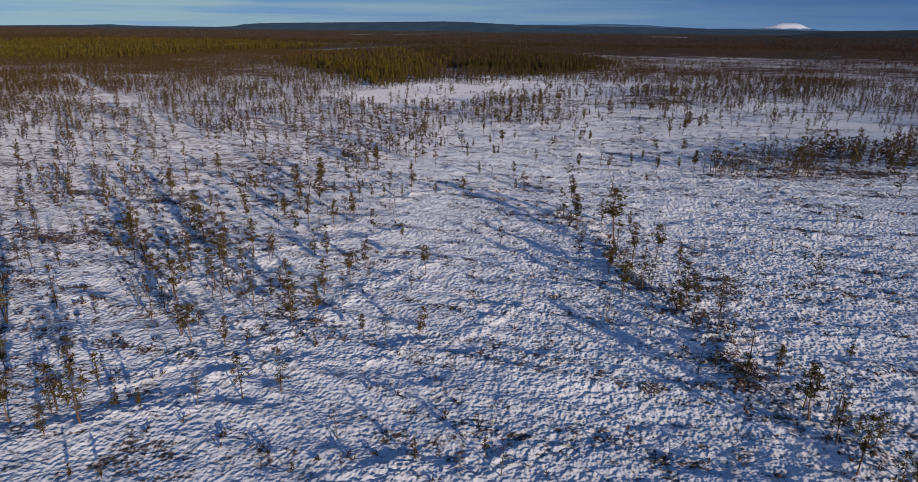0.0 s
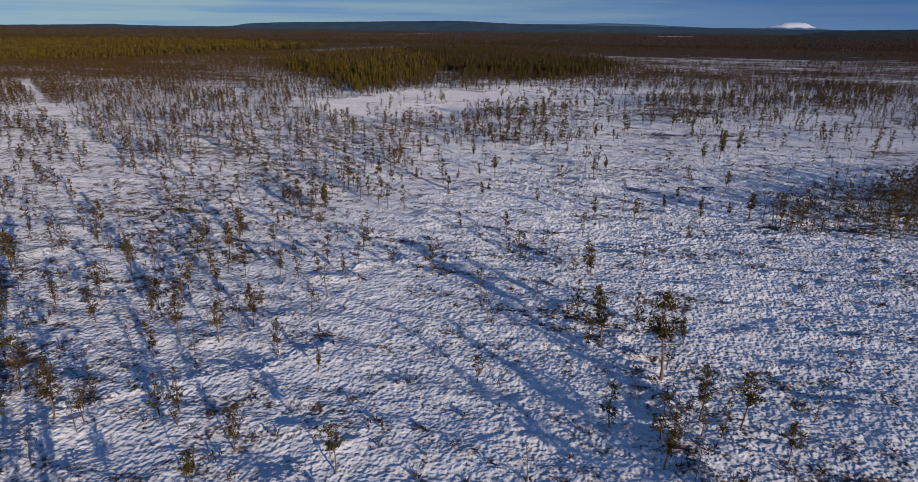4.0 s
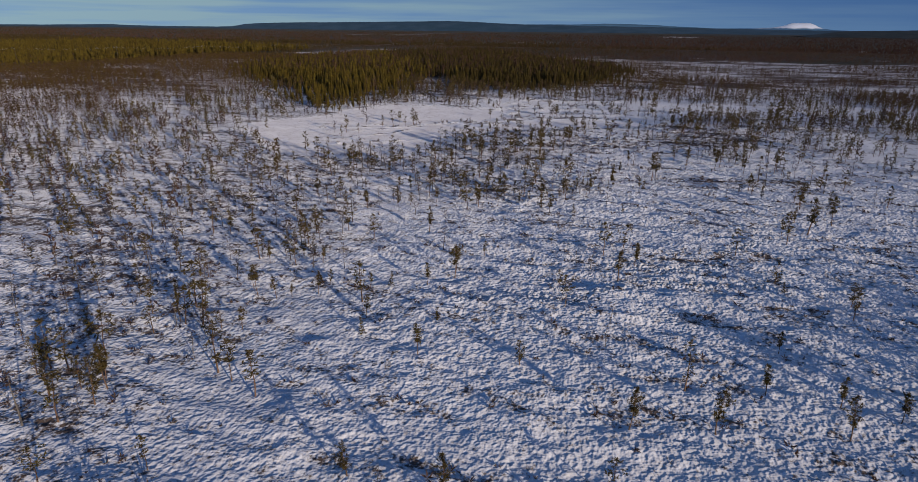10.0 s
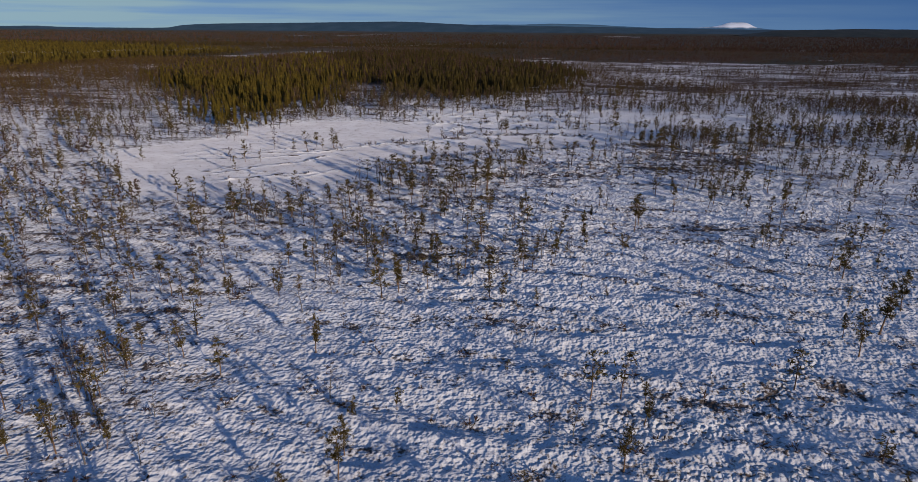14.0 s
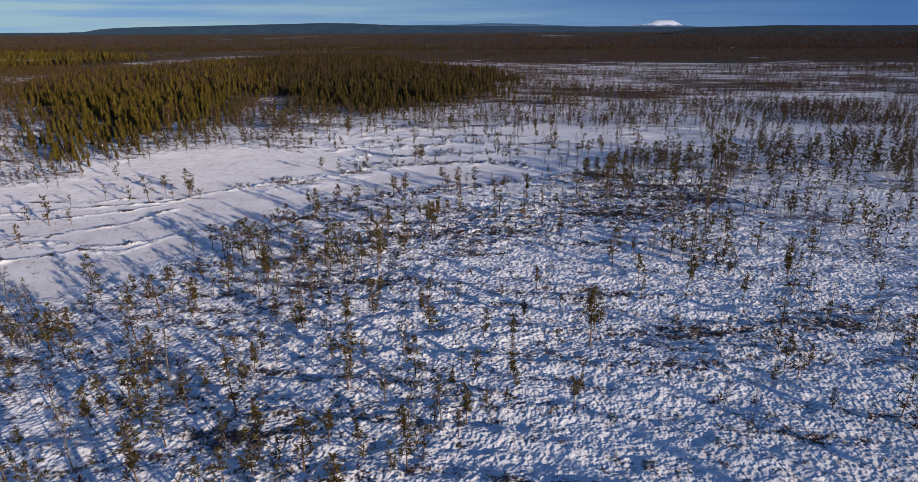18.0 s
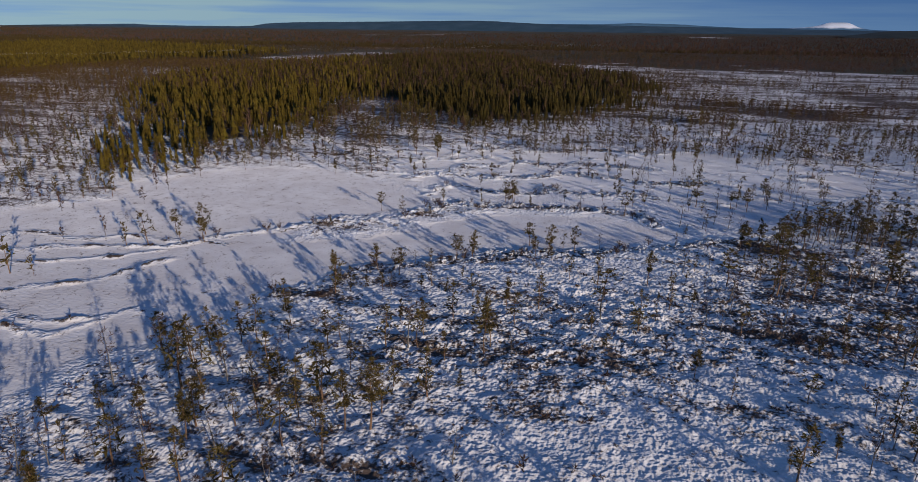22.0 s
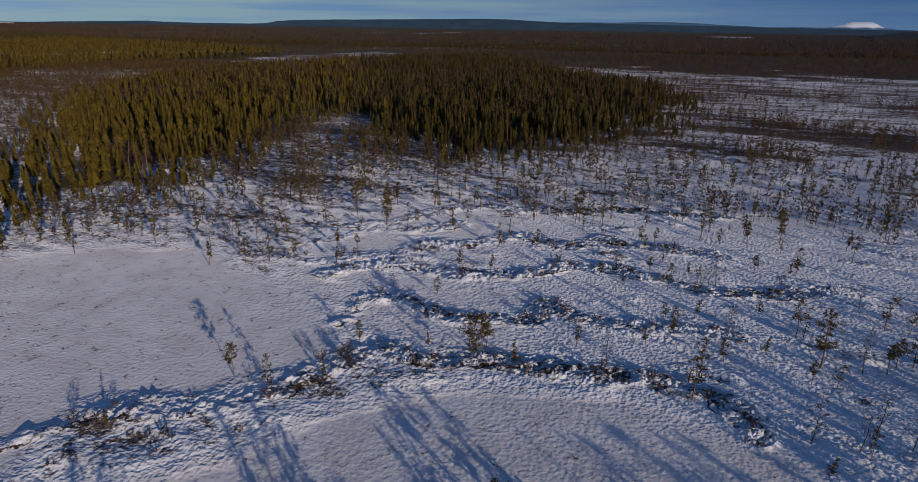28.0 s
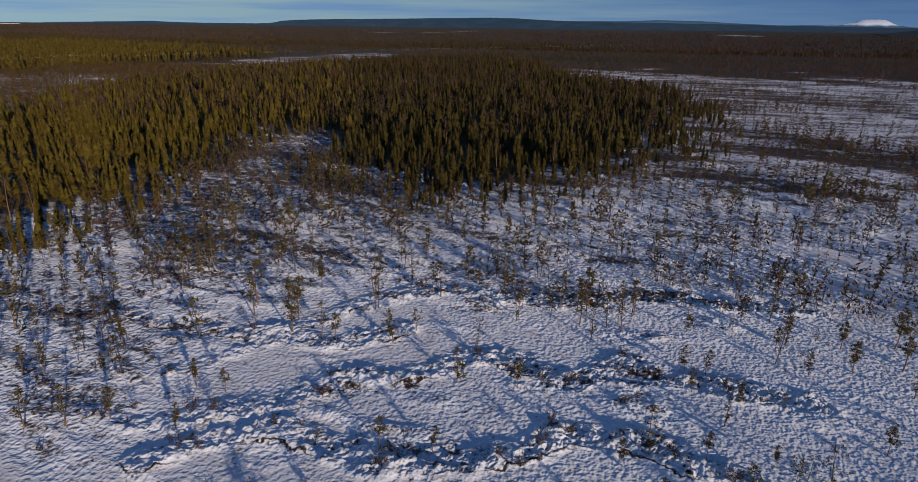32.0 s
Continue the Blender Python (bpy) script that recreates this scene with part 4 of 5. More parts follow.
PINES_H = [(-30.3, 215.0, 2.4), (3.7, 215.9, 2.3), (-37.6, 216.4, 3.1), (-6.8, 216.7, 2.4), (-30.7, 216.7, 3.9), (-14.7, 217.1, 2.4), (34.7, 217.8, 1.9), (-33.9, 218.0, 4.4), (-55.6, 218.0, 2.8), (-7.1, 218.3, 2.4), (-17.3, 219.1, 1.8), (-43.8, 219.3, 3.2), (-39.2, 219.9, 2.7), (-11.8, 220.6, 2.8), (1.5, 221.0, 1.7), (-6.4, 221.0, 2.5), (-30.8, 221.1, 2.7), (27.5, 221.3, 3.3), (42.2, 222.1, 2.8), (-36.4, 222.3, 2.8), (-12.1, 223.2, 2.1), (5.5, 223.2, 3.2), (-25.8, 224.2, 4.0), (-30.1, 224.8, 3.4), (22.7, 224.9, 4.1), (-33.7, 224.9, 2.9), (17.5, 226.2, 3.4), (-26.8, 227.1, 3.2), (34.9, 227.4, 4.4), (-32.3, 227.4, 1.9), (28.7, 228.6, 3.6), (-15.5, 228.6, 4.8), (-27.8, 228.8, 2.6)]
PINES_I = [(-13.6, 228.9, 5.6), (36.2, 230.2, 4.3), (26.4, 231.1, 2.4), (-15.1, 232.6, 3.8), (29.6, 232.7, 4.0), (27.5, 233.7, 2.1), (24.8, 233.8, 2.7), (-27.2, 234.3, 2.6), (18.8, 235.0, 2.5), (-8.8, 236.4, 1.7), (21.7, 236.6, 3.4), (-27.7, 242.0, 3.4), (10.1, 243.1, 2.8), (-7.8, 243.4, 3.8), (-14.6, 244.1, 3.9), (31.8, 244.3, 3.1), (-17.3, 245.2, 2.9), (2.5, 245.7, 1.9), (-8.8, 245.8, 4.0), (21.3, 249.8, 2.7), (1.0, 249.8, 2.3), (-10.7, 250.4, 2.4), (23.5, 250.5, 2.1), (-27.2, 250.8, 4.8), (51.4, 251.3, 3.6), (-28.1, 252.2, 3.5), (-8.1, 252.4, 3.1), (-22.3, 252.6, 2.2), (-24.5, 253.2, 1.5), (-18.0, 253.6, 2.4), (-15.3, 254.4, 1.7), (-29.6, 255.7, 2.9), (-8.6, 255.9, 1.9)]
PINES_J = [(11.0, 257.1, 2.4), (-22.1, 257.4, 3.4), (-25.1, 258.0, 3.5), (-14.7, 259.1, 1.3), (-25.8, 259.3, 2.7), (-22.6, 259.4, 2.7), (-51.8, 260.6, 3.5), (-19.7, 262.1, 1.9), (-57.4, 262.1, 3.8), (6.5, 262.4, 4.4), (69.3, 262.5, 5.1), (-53.6, 263.3, 4.7), (9.2, 263.9, 1.5), (-16.8, 264.0, 3.6), (-68.2, 264.6, 1.7), (-15.1, 265.3, 3.9), (-17.2, 265.6, 2.9), (23.8, 266.0, 4.5), (-15.7, 267.3, 3.1), (-5.2, 267.4, 2.3), (10.7, 267.7, 3.9), (-7.4, 268.7, 2.9), (24.8, 270.2, 3.3), (-8.0, 270.5, 2.3), (-2.7, 271.6, 3.8), (-6.1, 272.0, 3.7), (-8.9, 272.4, 3.3), (-39.0, 273.1, 1.6), (0.5, 273.7, 2.4), (18.8, 278.9, 3.8), (19.4, 281.3, 3.7), (27.2, 281.6, 5.0), (-34.6, 282.2, 3.2)]
PINES_K = [(21.9, 283.2, 3.4), (25.9, 283.3, 4.9), (45.9, 283.9, 7.5), (12.2, 284.1, 1.5), (-27.1, 284.6, 1.7), (18.6, 288.8, 3.5), (-15.4, 290.2, 3.3), (-26.8, 290.8, 2.5), (49.6, 291.1, 7.5), (57.6, 292.0, 6.9), (-11.8, 292.2, 1.8), (-14.9, 292.3, 3.9), (-20.5, 292.8, 1.5), (-15.0, 293.9, 2.9), (13.4, 295.9, 2.3), (-16.6, 296.0, 1.8), (-6.7, 296.7, 2.2), (6.5, 297.7, 2.4), (-0.4, 298.6, 2.2), (14.8, 299.3, 5.6), (20.3, 300.1, 3.1), (10.6, 301.2, 1.5), (21.5, 301.5, 3.0), (2.0, 301.6, 3.3), (-53.1, 302.7, 3.2), (-23.3, 303.8, 2.3), (-28.9, 304.1, 1.8), (1.5, 304.8, 2.1), (56.8, 306.5, 5.3), (4.7, 306.6, 2.2), (-44.2, 308.0, 2.9), (-38.4, 308.4, 2.3), (-27.6, 310.5, 1.8)]
PINES_L = [(-54.8, 311.1, 2.9), (-31.7, 311.3, 1.3), (-23.0, 311.6, 2.8), (13.4, 312.0, 3.9), (-19.1, 312.2, 2.3), (-3.2, 312.5, 1.8), (-49.7, 312.8, 2.3), (-41.0, 313.7, 2.8), (-38.1, 313.8, 2.3), (-6.0, 315.2, 2.0), (-51.2, 316.5, 3.7), (-0.2, 317.1, 2.3), (4.5, 318.0, 2.0), (16.1, 321.0, 1.9), (12.4, 321.9, 2.5), (-15.0, 322.3, 2.9), (-33.3, 324.2, 3.1), (-38.3, 324.6, 5.8), (3.0, 325.6, 1.7), (-28.2, 326.0, 3.5), (-0.8, 326.1, 2.3), (-39.5, 327.4, 4.7), (-1.3, 329.4, 2.6), (0.5, 329.4, 2.4), (9.3, 332.3, 2.4), (13.1, 333.6, 3.5), (-34.1, 334.5, 3.6), (-40.9, 334.8, 4.0), (26.0, 334.9, 3.0), (17.7, 335.7, 4.8), (7.2, 336.0, 2.5), (3.5, 337.8, 2.3), (13.3, 338.4, 3.2)]
PINES_M = [(-35.4, 338.5, 4.0), (18.4, 340.2, 4.1), (-11.0, 340.7, 4.6), (4.7, 341.5, 2.7), (-25.5, 342.7, 4.5), (-11.1, 342.8, 3.4), (-4.5, 347.9, 3.0), (1.9, 351.0, 1.9), (19.9, 352.8, 3.6), (-1.2, 362.8, 2.6)]
LANDMARKS = [t for some in (PINES_A, PINES_B, PINES_C, PINES_D, PINES_E, PINES_F, PINES_G, PINES_H, PINES_I, PINES_J, PINES_K, PINES_L, PINES_M) for t in some]


def part(name, me, parent, label=""):
    ob = new(name, me)
    ob.parent = parent
    return tagged(ob, label)


def tree_thing(name, sets, names, mats, label, category):
    root = new(name)
    root.empty_display_size = 0.2
    for g, n, m in zip(sets, names, mats):
        part(n, g.mesh(n, [m]), root)
    return tagged(root, label, category)


def landmark_trees():
    rng = random.Random(5)
    kinds = []
    for n in range(7):
        kinds.append(("pine_tree", conifer(n, "pine" if n < 5 else "thin", 6, 3.0, 28 + n, 3, 14, 0.2, (0.42, 0.3, 0.36, 0.48, 0.26, 0.3, 0.4)[n]), NEEDLE, BARK, "slender bog pine with a thin olive-green crown in snow", "pine"))
    for n in range(2):
        kinds.append(("old_pine", conifer(20 + n, "old", 6, 3.0, 26, 4, 14, 0.21, 0.46), NEEDLE, BARK, "gnarled bog pine with bare lower stem and flat crown", "pine"))
    for n in range(3):
        kinds.append(("young_pine", conifer(30 + n, "young", 6, 3.0, 24, 4, 14, 0.24, 0.10), NEEDLE, BARK, "small bushy young pine standing in snow", "pine"))
    for n in range(3):
        kinds.append(("bare_birch", sapling(40 + n), TWIG, BIRCH, "thin bare birch with fine brown twigs", "birch"))
    protos = {}
    zs = bog([t[0] for t in LANDMARKS], [t[1] for t in LANDMARKS])[0]
    for (x, y, h), z in zip(LANDMARKS, zs):
        r = rng.random()
        k = rng.randrange(9, 12) if h < 1.9 and r < 0.6 else rng.randrange(12, 15) if r > 0.88 else rng.randrange(7, 9) if r < 0.14 and h > 3 else rng.randrange(0, 7)
        m = pose(x, y, z - 0.08, rng.uniform(-4, 4), rng.uniform(-4, 4), rng.uniform(0, 360)) @ Matrix.Diagonal((h / 3 * rng.uniform(0.85, 1.15), h / 3 * rng.uniform(0.85, 1.15), h / 3, 1))
        name, sets, leaf, wood, label, cat = kinds[k]
        if k not in protos:
            protos[k] = tree_thing(name, sets, ("trunk", "crown"), (wood, leaf), label, cat)
            tagged(protos[k], group="trees on the bog")
            protos[k].matrix_basis = m
        else:
            keep = protos[k].scale.copy()
            protos[k].scale = (1, 1, 1)
            copy_thing(protos[k], m)
            protos[k].scale = keep


landmark_trees()


def density(x, y):
    """Trees a square metre, outside the forest."""
    edge = -17 - 0.11 * (y - 60) + 7 * lattice(x / 15, y / 15, 31)
    west = smooth(edge - x, -4, 10)
    d = 0.005 + 0.036 * west + 0.035 * west * smooth(-y, -112, -92) + 0.07 * west * smooth(y, 115, 170)
    d += 0.11 * inside(x, y, DARK, 10) + 0.14 * inside(x, y, BAND_MID, 4) + 0.085 * inside(x, y, BAND_EAST, 4) + 0.05 * inside(x, y, EAST_GROVE, 4) + 0.22 * inside(x, y, CLUSTER, 2) + 0.015 * inside(x, y, ROUGH, 4) + 0.09 * inside(x, y, BAND_NORTH, 8)
    d += 0.03 * smooth(y, 215, 300) * smooth(x, -20, 10) + 0.075 * smooth(y, 318, 345) * smooth(-y, -400, -375) * smooth(-x, -15, 10)
    d += 0.028 * smooth(y, 170, 230) * smooth(x, 10, 30)
    d += 0.07 * smooth(x, 40, 65) * smooth(y, 175, 205) * smooth(-y, -345, -320) * smooth(lattice(x / 50, (y + 0.2 * x) / 13, 34), -0.15, 0.25)
    d += (0.022 * smooth(y, 292, 305) + 0.045 * smooth(y, 318, 355)) * smooth(x, 0, 25)
    d += 0.26 * np.exp(-((line_dist(x, y, STRING_RIDGE) / 2.0) ** 2))
    d *= np.clip(0.85 + 1.3 * lattice(x / 11, y / 11, 32) + 0.8 * lattice(x / 30, y / 9, 33), 0.1, 2.2)
    d *= 1 - 0.92 * flarks(x, y)
    for line in ARCS:
        d += 0.022 * np.exp(-((line_dist(x, y, line) / 1.8) ** 2))
    for poly in POOLS:
        d *= 1 - (0.93 if poly is POOL_WEST else 0.97) * inside(x, y, poly, 1.0)
    for line in THIN_STRINGS:
        d += 0.015 * np.exp(-((line_dist(x, y, line) / 1.4) ** 2))
    d += 0.10 * np.exp(-((line_dist(x, y, FOREST, True) / 15) ** 2)) * (0.25 + 0.75 * smooth(x, -88, -65)) * smooth(-y, -440, -400)
    d *= smooth(line_dist(x, y, TRAIL), 1.0, 2.6) * (1 - 0.5 * inside(x, y, OPEN_WEST, 8))
    d *= 1 - 0.6 * np.exp(-((line_dist(x, y, GLADE) / 9) ** 2))
    return d * (1 - inside(x, y, FOREST, 5))


def thrown(rng, x0, x1, y0, y1, dens):
    """Random places in a box, kept by density."""
    most = 0.4
    n = int((x1 - x0) * (y1 - y0) * most)
    x, y = rng.uniform(x0, x1, n), rng.uniform(y0, y1, n)
    keep = rng.uniform(0, most, n) < dens(x, y)
    return x[keep], y[keep]


def scattered_trees():
    rng = np.random.default_rng(3)
    mid_pines = [merged(conifer(60 + n, "pine", 3, 3.0, 20, 1, 10, 0.30, (0.22, 0.34, 0.28, 0.4, 0.25, 0.32)[n], 0.12), (0, 1)) for n in range(6)]
    thin_pines = [merged(conifer(70 + n, "thin", 3, 3.0, 16, 1, 8, 0.28, 0.26, 0.11), (0, 1)) for n in range(4)]
    birches = [merged(sapling(80 + n, 3.0, 11, 4), (0, 1)) for n in range(4)]
    x, y = thrown(rng, -150, 140, 42, 400, density)
    marks = np.array([t[:2] for t in LANDMARKS])
    clear = np.array([np.min(np.hypot(marks[:, 0] - px, marks[:, 1] - py)) > 1.4 for px, py in zip(x, y)])
    x, y = x[clear], y[clear]
    sort, high = rng.random(len(x)), np.clip(rng.normal(2.8, 0.8, len(x)) + 0.45 * smooth(-x, 15, 45) + 0.7 * inside(x, y, BAND_NORTH, 8) + 0.6 * inside(x, y, DARK, 8) + 1.3 * np.maximum(inside(x, y, BAND_EAST, 3), inside(x, y, CLUSTER, 2)) + 1.6 * inside(x, y, BAND_MID, 4) + 0.8 * inside(x, y, ROUGH, 4) + 0.9 * inside(x, y, EAST_GROVE, 4) + 0.7 * smooth(y, 315, 340) * smooth(-x, -15, 10), 1.1, 7.5)
    aside = (np.abs(x + 4) > 56) | (y > 350)
    plain = [far_tree(50 + n, 3.0, 10, 0.15) for n in range(6)]
    for name, geos, mats, i, label, cat in (
        ("bog_pines", mid_pines, [BARK, NEEDLE], (sort < 0.45) & ~aside, "scattered slender pines on the snowy bog", "pines"),
        ("thin_pines", thin_pines, [BARK, NEEDLE], (sort >= 0.45) & (sort < 0.66) & ~aside, "spindly pines with sparse crowns on the snowy bog", "pines"),
        ("bog_birches", birches, [BIRCH, TWIG], (sort >= 0.66) & ~aside, "thin bare birches scattered over the snowy bog", "birches"),
        ("outer_pines", plain, [BARK, NEEDLE], (sort < 0.68) & aside, "small pines farther out on the snowy bog", "pines"),
        ("outer_birches", plain, [BIRCH, TWIG], (sort >= 0.68) & aside, "bare birches farther out on the snowy bog", "birches"),
    ):
        plant(name, geos, mats, x[i], y[i], high[i], rng, label, cat)


scattered_trees()


def in_forest(x, y, soft):
    """The forest's outline, frayed at two scales."""
    wx = x + 8 * lattice(x / 22, y / 22, 71) + 6 * lattice(x / 7, y / 7, 72)
    wy = y + 8 * lattice(x / 22, y / 22, 73) + 6 * lattice(x / 7, y / 7, 74)
    return inside(wx, wy, FOREST, soft)


def forest():
    rng = np.random.default_rng(4)
    near_geo = [fir(90 + n, 3.0, 8, 9, 16) for n in range(7)]
    near_birch = [merged(sapling(100 + n, 3.0, 11, 4), (0, 1)) for n in range(3)]
    x, y = rng.uniform(-255, 20, 32000), rng.uniform(285, 830, 32000)
    keep = smooth(in_forest(x, y, 24), 0.2, 0.68) * 0.85 * smooth(np.hypot((x + 124) / 14, (y - 572) / 20), 0.6, 1.1) * smooth(line_dist(x, y, GLADE) + 3 * lattice(x / 6, y / 6, 77), 5, 11) * (1 - 0.4 * smooth(-x, 80, 92) * smooth(-y, -350, -325)) > rng.random(32000)
    x, y = x[keep], y[keep]
    high = np.clip(rng.normal(5.3, 1.2, len(x)), 2.2, 9) * (0.48 + 0.52 * smooth(in_forest(x, y, 28), 0.2, 0.8)) * rng.uniform(0.75, 1.15, len(x))
    brown = rng.random(len(x)) < 0.02 + 0.3 * smooth(y - 0.3 * x, 430, 500) + 0.2 * smooth(lattice(x / 40, y / 60, 41), 0.05, 0.3)
    near = y < 425
    # shade-darkened spruces grow in the east of the forest, olive pines in the west
    spruce = smooth(x + 0.5 * (y - 380) + 18 * lattice(x / 18, y / 18, 42), -78, -52) > rng.random(len(x))
    fx, fy = rng.uniform(-760, -225, 24000), rng.uniform(372, 900, 24000)
    keep = inside(fx + 20 * lattice(fx / 30, fy / 30, 75), fy + 20 * lattice(fx / 30, fy / 30, 76), FOREST_WEST, 8) * 0.5 > rng.random(24000)
    fx, fy = fx[keep], fy[keep]
    plant("west_forest", [fir(115 + n, 3.0, 4, 6, 1) for n in range(5)], [DARK_BARK, OLIVE], fx, fy, np.clip(rng.normal(6.5, 1.6, len(fx)), 3, 10.5), rng, "dense dark conifer forest west of the bog", "forest", wide=(1.1, 1.5))
    far_geo = [fir(110 + n, 3.0, 4, 6, 1) for n in range(6)]
    for name, i, geos, mats, label, cat in (
        ("forest_pines", near & ~brown & ~spruce, near_geo, [DARK_BARK, OLIVE], "dense olive-green conifers along the edge of the forest", "forest"),
        ("forest_spruces", near & ~brown & spruce, near_geo, [DARK_BARK, SHADED_SPRUCE], "dense spruces along the edge of the forest, coloured dark for crown shade", "forest"),
        ("forest_birches", near & brown, near_birch, [BARK, TWIG], "bare birches among the forest conifers", "birches"),
        ("deep_pines", ~near & ~brown & ~spruce, far_geo, [DARK_BARK, OLIVE], "olive-green conifers deep in the forest", "forest"),
        ("deep_spruces", ~near & ~brown & spruce, far_geo, [DARK_BARK, SHADED_SPRUCE], "spruces deep in the forest, coloured dark for crown shade", "forest"),
        ("deep_birches", ~near & brown, [far_tree(120 + n) for n in range(4)], [BARK, TWIG], "brown leafless trees deep in the forest", "forest"),
    ):
        plant(name, geos, mats, x[i], y[i], high[i], rng, label, cat, wide=(0.85, 1.25))


forest()


def far_density(x, y):
    gaps = lattice(x / 90, y / 45, 51) + 0.6 * lattice(x / 35, y / 18, 52)
    west = smooth(-x, 100, 190)
    bands = far_bands(x, y)
    d = (0.27 * west + 0.2 + 0.45 * smooth(x, -40, 20) * (1 - 0.6 * smooth(x, 60, 130))) * smooth(gaps, -0.55, 0.1) * (0.14 + 0.9 * np.maximum(bands, west))
    d *= (1 - 0.5 * inside(x, y, OPEN_WEST, 8)) * (1 - 0.4 * smooth(-y, -440, -380) * smooth(x, -40, 0))
    for cx, cy, rx, ry in CLEARINGS:
        d *= 0.15 + 0.85 * smooth(np.hypot((x - cx) / rx, (y - cy) / ry), 0.6, 1.1)
    d *= 1 - 0.3 * smooth(-y, -440, -390) * west
    return d * (1 - inside(x, y, FOREST, 1)) * (1 - 0.7 * inside(x, y, FOREST_WEST, 5)) * smooth(line_dist(x, y, TRAIL), 1.2, 3)


def far_woods():
    rng = np.random.default_rng(6)
    x, y = [], []
    for x0, x1, y0, y1 in ((-560, 330, 390, 620), (-420, -150, 130, 390), (100, 300, 200, 390), (-20, 130, 345, 390)):
        px, py = thrown(rng, x0, x1, y0, y1, far_density)
        x.append(px)
        y.append(py)
    x, y = np.concatenate(x), np.concatenate(y)
    high = np.clip(rng.normal(2.5, 0.7, len(x)) + 0.6 * smooth(x, -20, 40) + 0.8 * smooth(-x, 130, 220), 1.2, 5.5)
    brown = rng.random(len(x)) < 0.2 + 0.32 * smooth(x + 60 * lattice(x / 70, y / 40, 55), -40, 120)
    fuzz, bare = [far_tree(130 + n, 3.0, 4, 0.18) for n in range(6)], [far_tree(140 + n, 3.0, 4, 0.17) for n in range(4)]
    plant("far_pines", fuzz, [BARK, SCRUB], x[~brown], y[~brown], high[~brown], rng, "far-off conifers on snowy land", "woods", wide=(0.9, 1.3))
    plant("far_birches", bare, [BARK, TWIG], x[brown], y[brown], high[brown], rng, "far-off brown leafless trees", "woods", wide=(0.9, 1.3))
    # woods from the edge of the bog to the horizon
    n = 84000
    y = np.where(rng.random(n) < 0.5, rng.uniform(560, 1050, n), 1050 + 1900 * rng.random(n) ** 1.5)
    x = (rng.random(n) * 2.25 - 1.45) * y
    thick = smooth(lattice(x / 160, y / 90, 61) + 0.5 * lattice(x / 60, y / 50, 62), -0.6, -0.15)
    thick *= 1 - 0.6 * smooth(-y, -800, -650) * smooth(x, -60, 60) * (1 - far_bands(x, y))
    for cx, cy, rx, ry in CLEARINGS:
        thick *= 0.04 + 0.96 * smooth(np.hypot((x - cx) / rx, (y - cy) / ry), 0.75, 1.15)
    thick *= smooth(y + 120 * lattice(x / 75, y / 35, 83) + 60 * lattice(x / 25, y / 12, 84), 590, 650)
    keep = thick * (1 - inside(x, y, FOREST, 4)) * (1 - inside(x, y, FOREST_WEST, 8)) > rng.random(n)
    x, y = x[keep], y[keep]
    belts = lattice(x / 420, y / 130, 63) + 0.4 * lattice(x / 150, y / 60, 64) + 0.6 * smooth(x + 60 * lattice(x / 200, y / 150, 66), -250, 250) - 0.22
    high = rng.uniform(2.2, 4.6, len(x)) * (1 + 0.4 * lattice(x / 90, y / 60, 65))
    brown = rng.random(len(x)) < smooth(belts + 0.4 * smooth(y, 1000, 1500), -0.2, 0.35)
    for far, pines, birches, wide in ((y > 1000, [far_spike(150 + n) for n in range(4)], [far_spike(160 + n) for n in range(4)], (0.9, 1.8)), (y <= 1000, [far_tree(170 + n, 3.0, 3, 0.25) for n in range(5)], [far_tree(180 + n, 3.0, 3, 0.25) for n in range(4)], (1.0, 1.5))):
        i, k = far & ~brown, far & brown
        plant("horizon_pines", pines, [BARK, HORIZON], x[i], y[i], high[i], rng, "dark woods towards the horizon", "woods", wide=wide)
        plant("horizon_birches", birches, [BARK, TWIG], x[k], y[k], high[k], rng, "brown woods towards the horizon", "woods", wide=wide)


far_woods()


def dwarf_shrubs():
    """Heather and dwarf birch that stick out of the snow on the strings."""
    rng = np.random.default_rng(8)
    tufts = []
    for n in range(6):
        g = Geo()
        r = random.Random(200 + n)
        for _ in range(2):
            g.tuft(r, (r.uniform(-0.25, 0.25), r.uniform(-0.25, 0.25), 0.03), r.uniform(0.25, 0.45), 7, 0, 0.10, 0.8)
        tufts.append(g)
    n = 42000
    x, y = rng.uniform(-62, 60, n), rng.uniform(42, 350, n)
    keep = np.clip(bog(x, y)[1] - 0.1, 0, 0.5) * 0.9 > rng.random(n)
    x, y = x[keep][:13000], y[keep][:13000]
    plant("dwarf_shrubs", tufts, [TWIG], x, y, rng.uniform(0.6, 1.5, len(x)), rng, "brown heather and dwarf birch twigs poking through snow", "shrubs", 1.0, 0.0)


dwarf_shrubs()


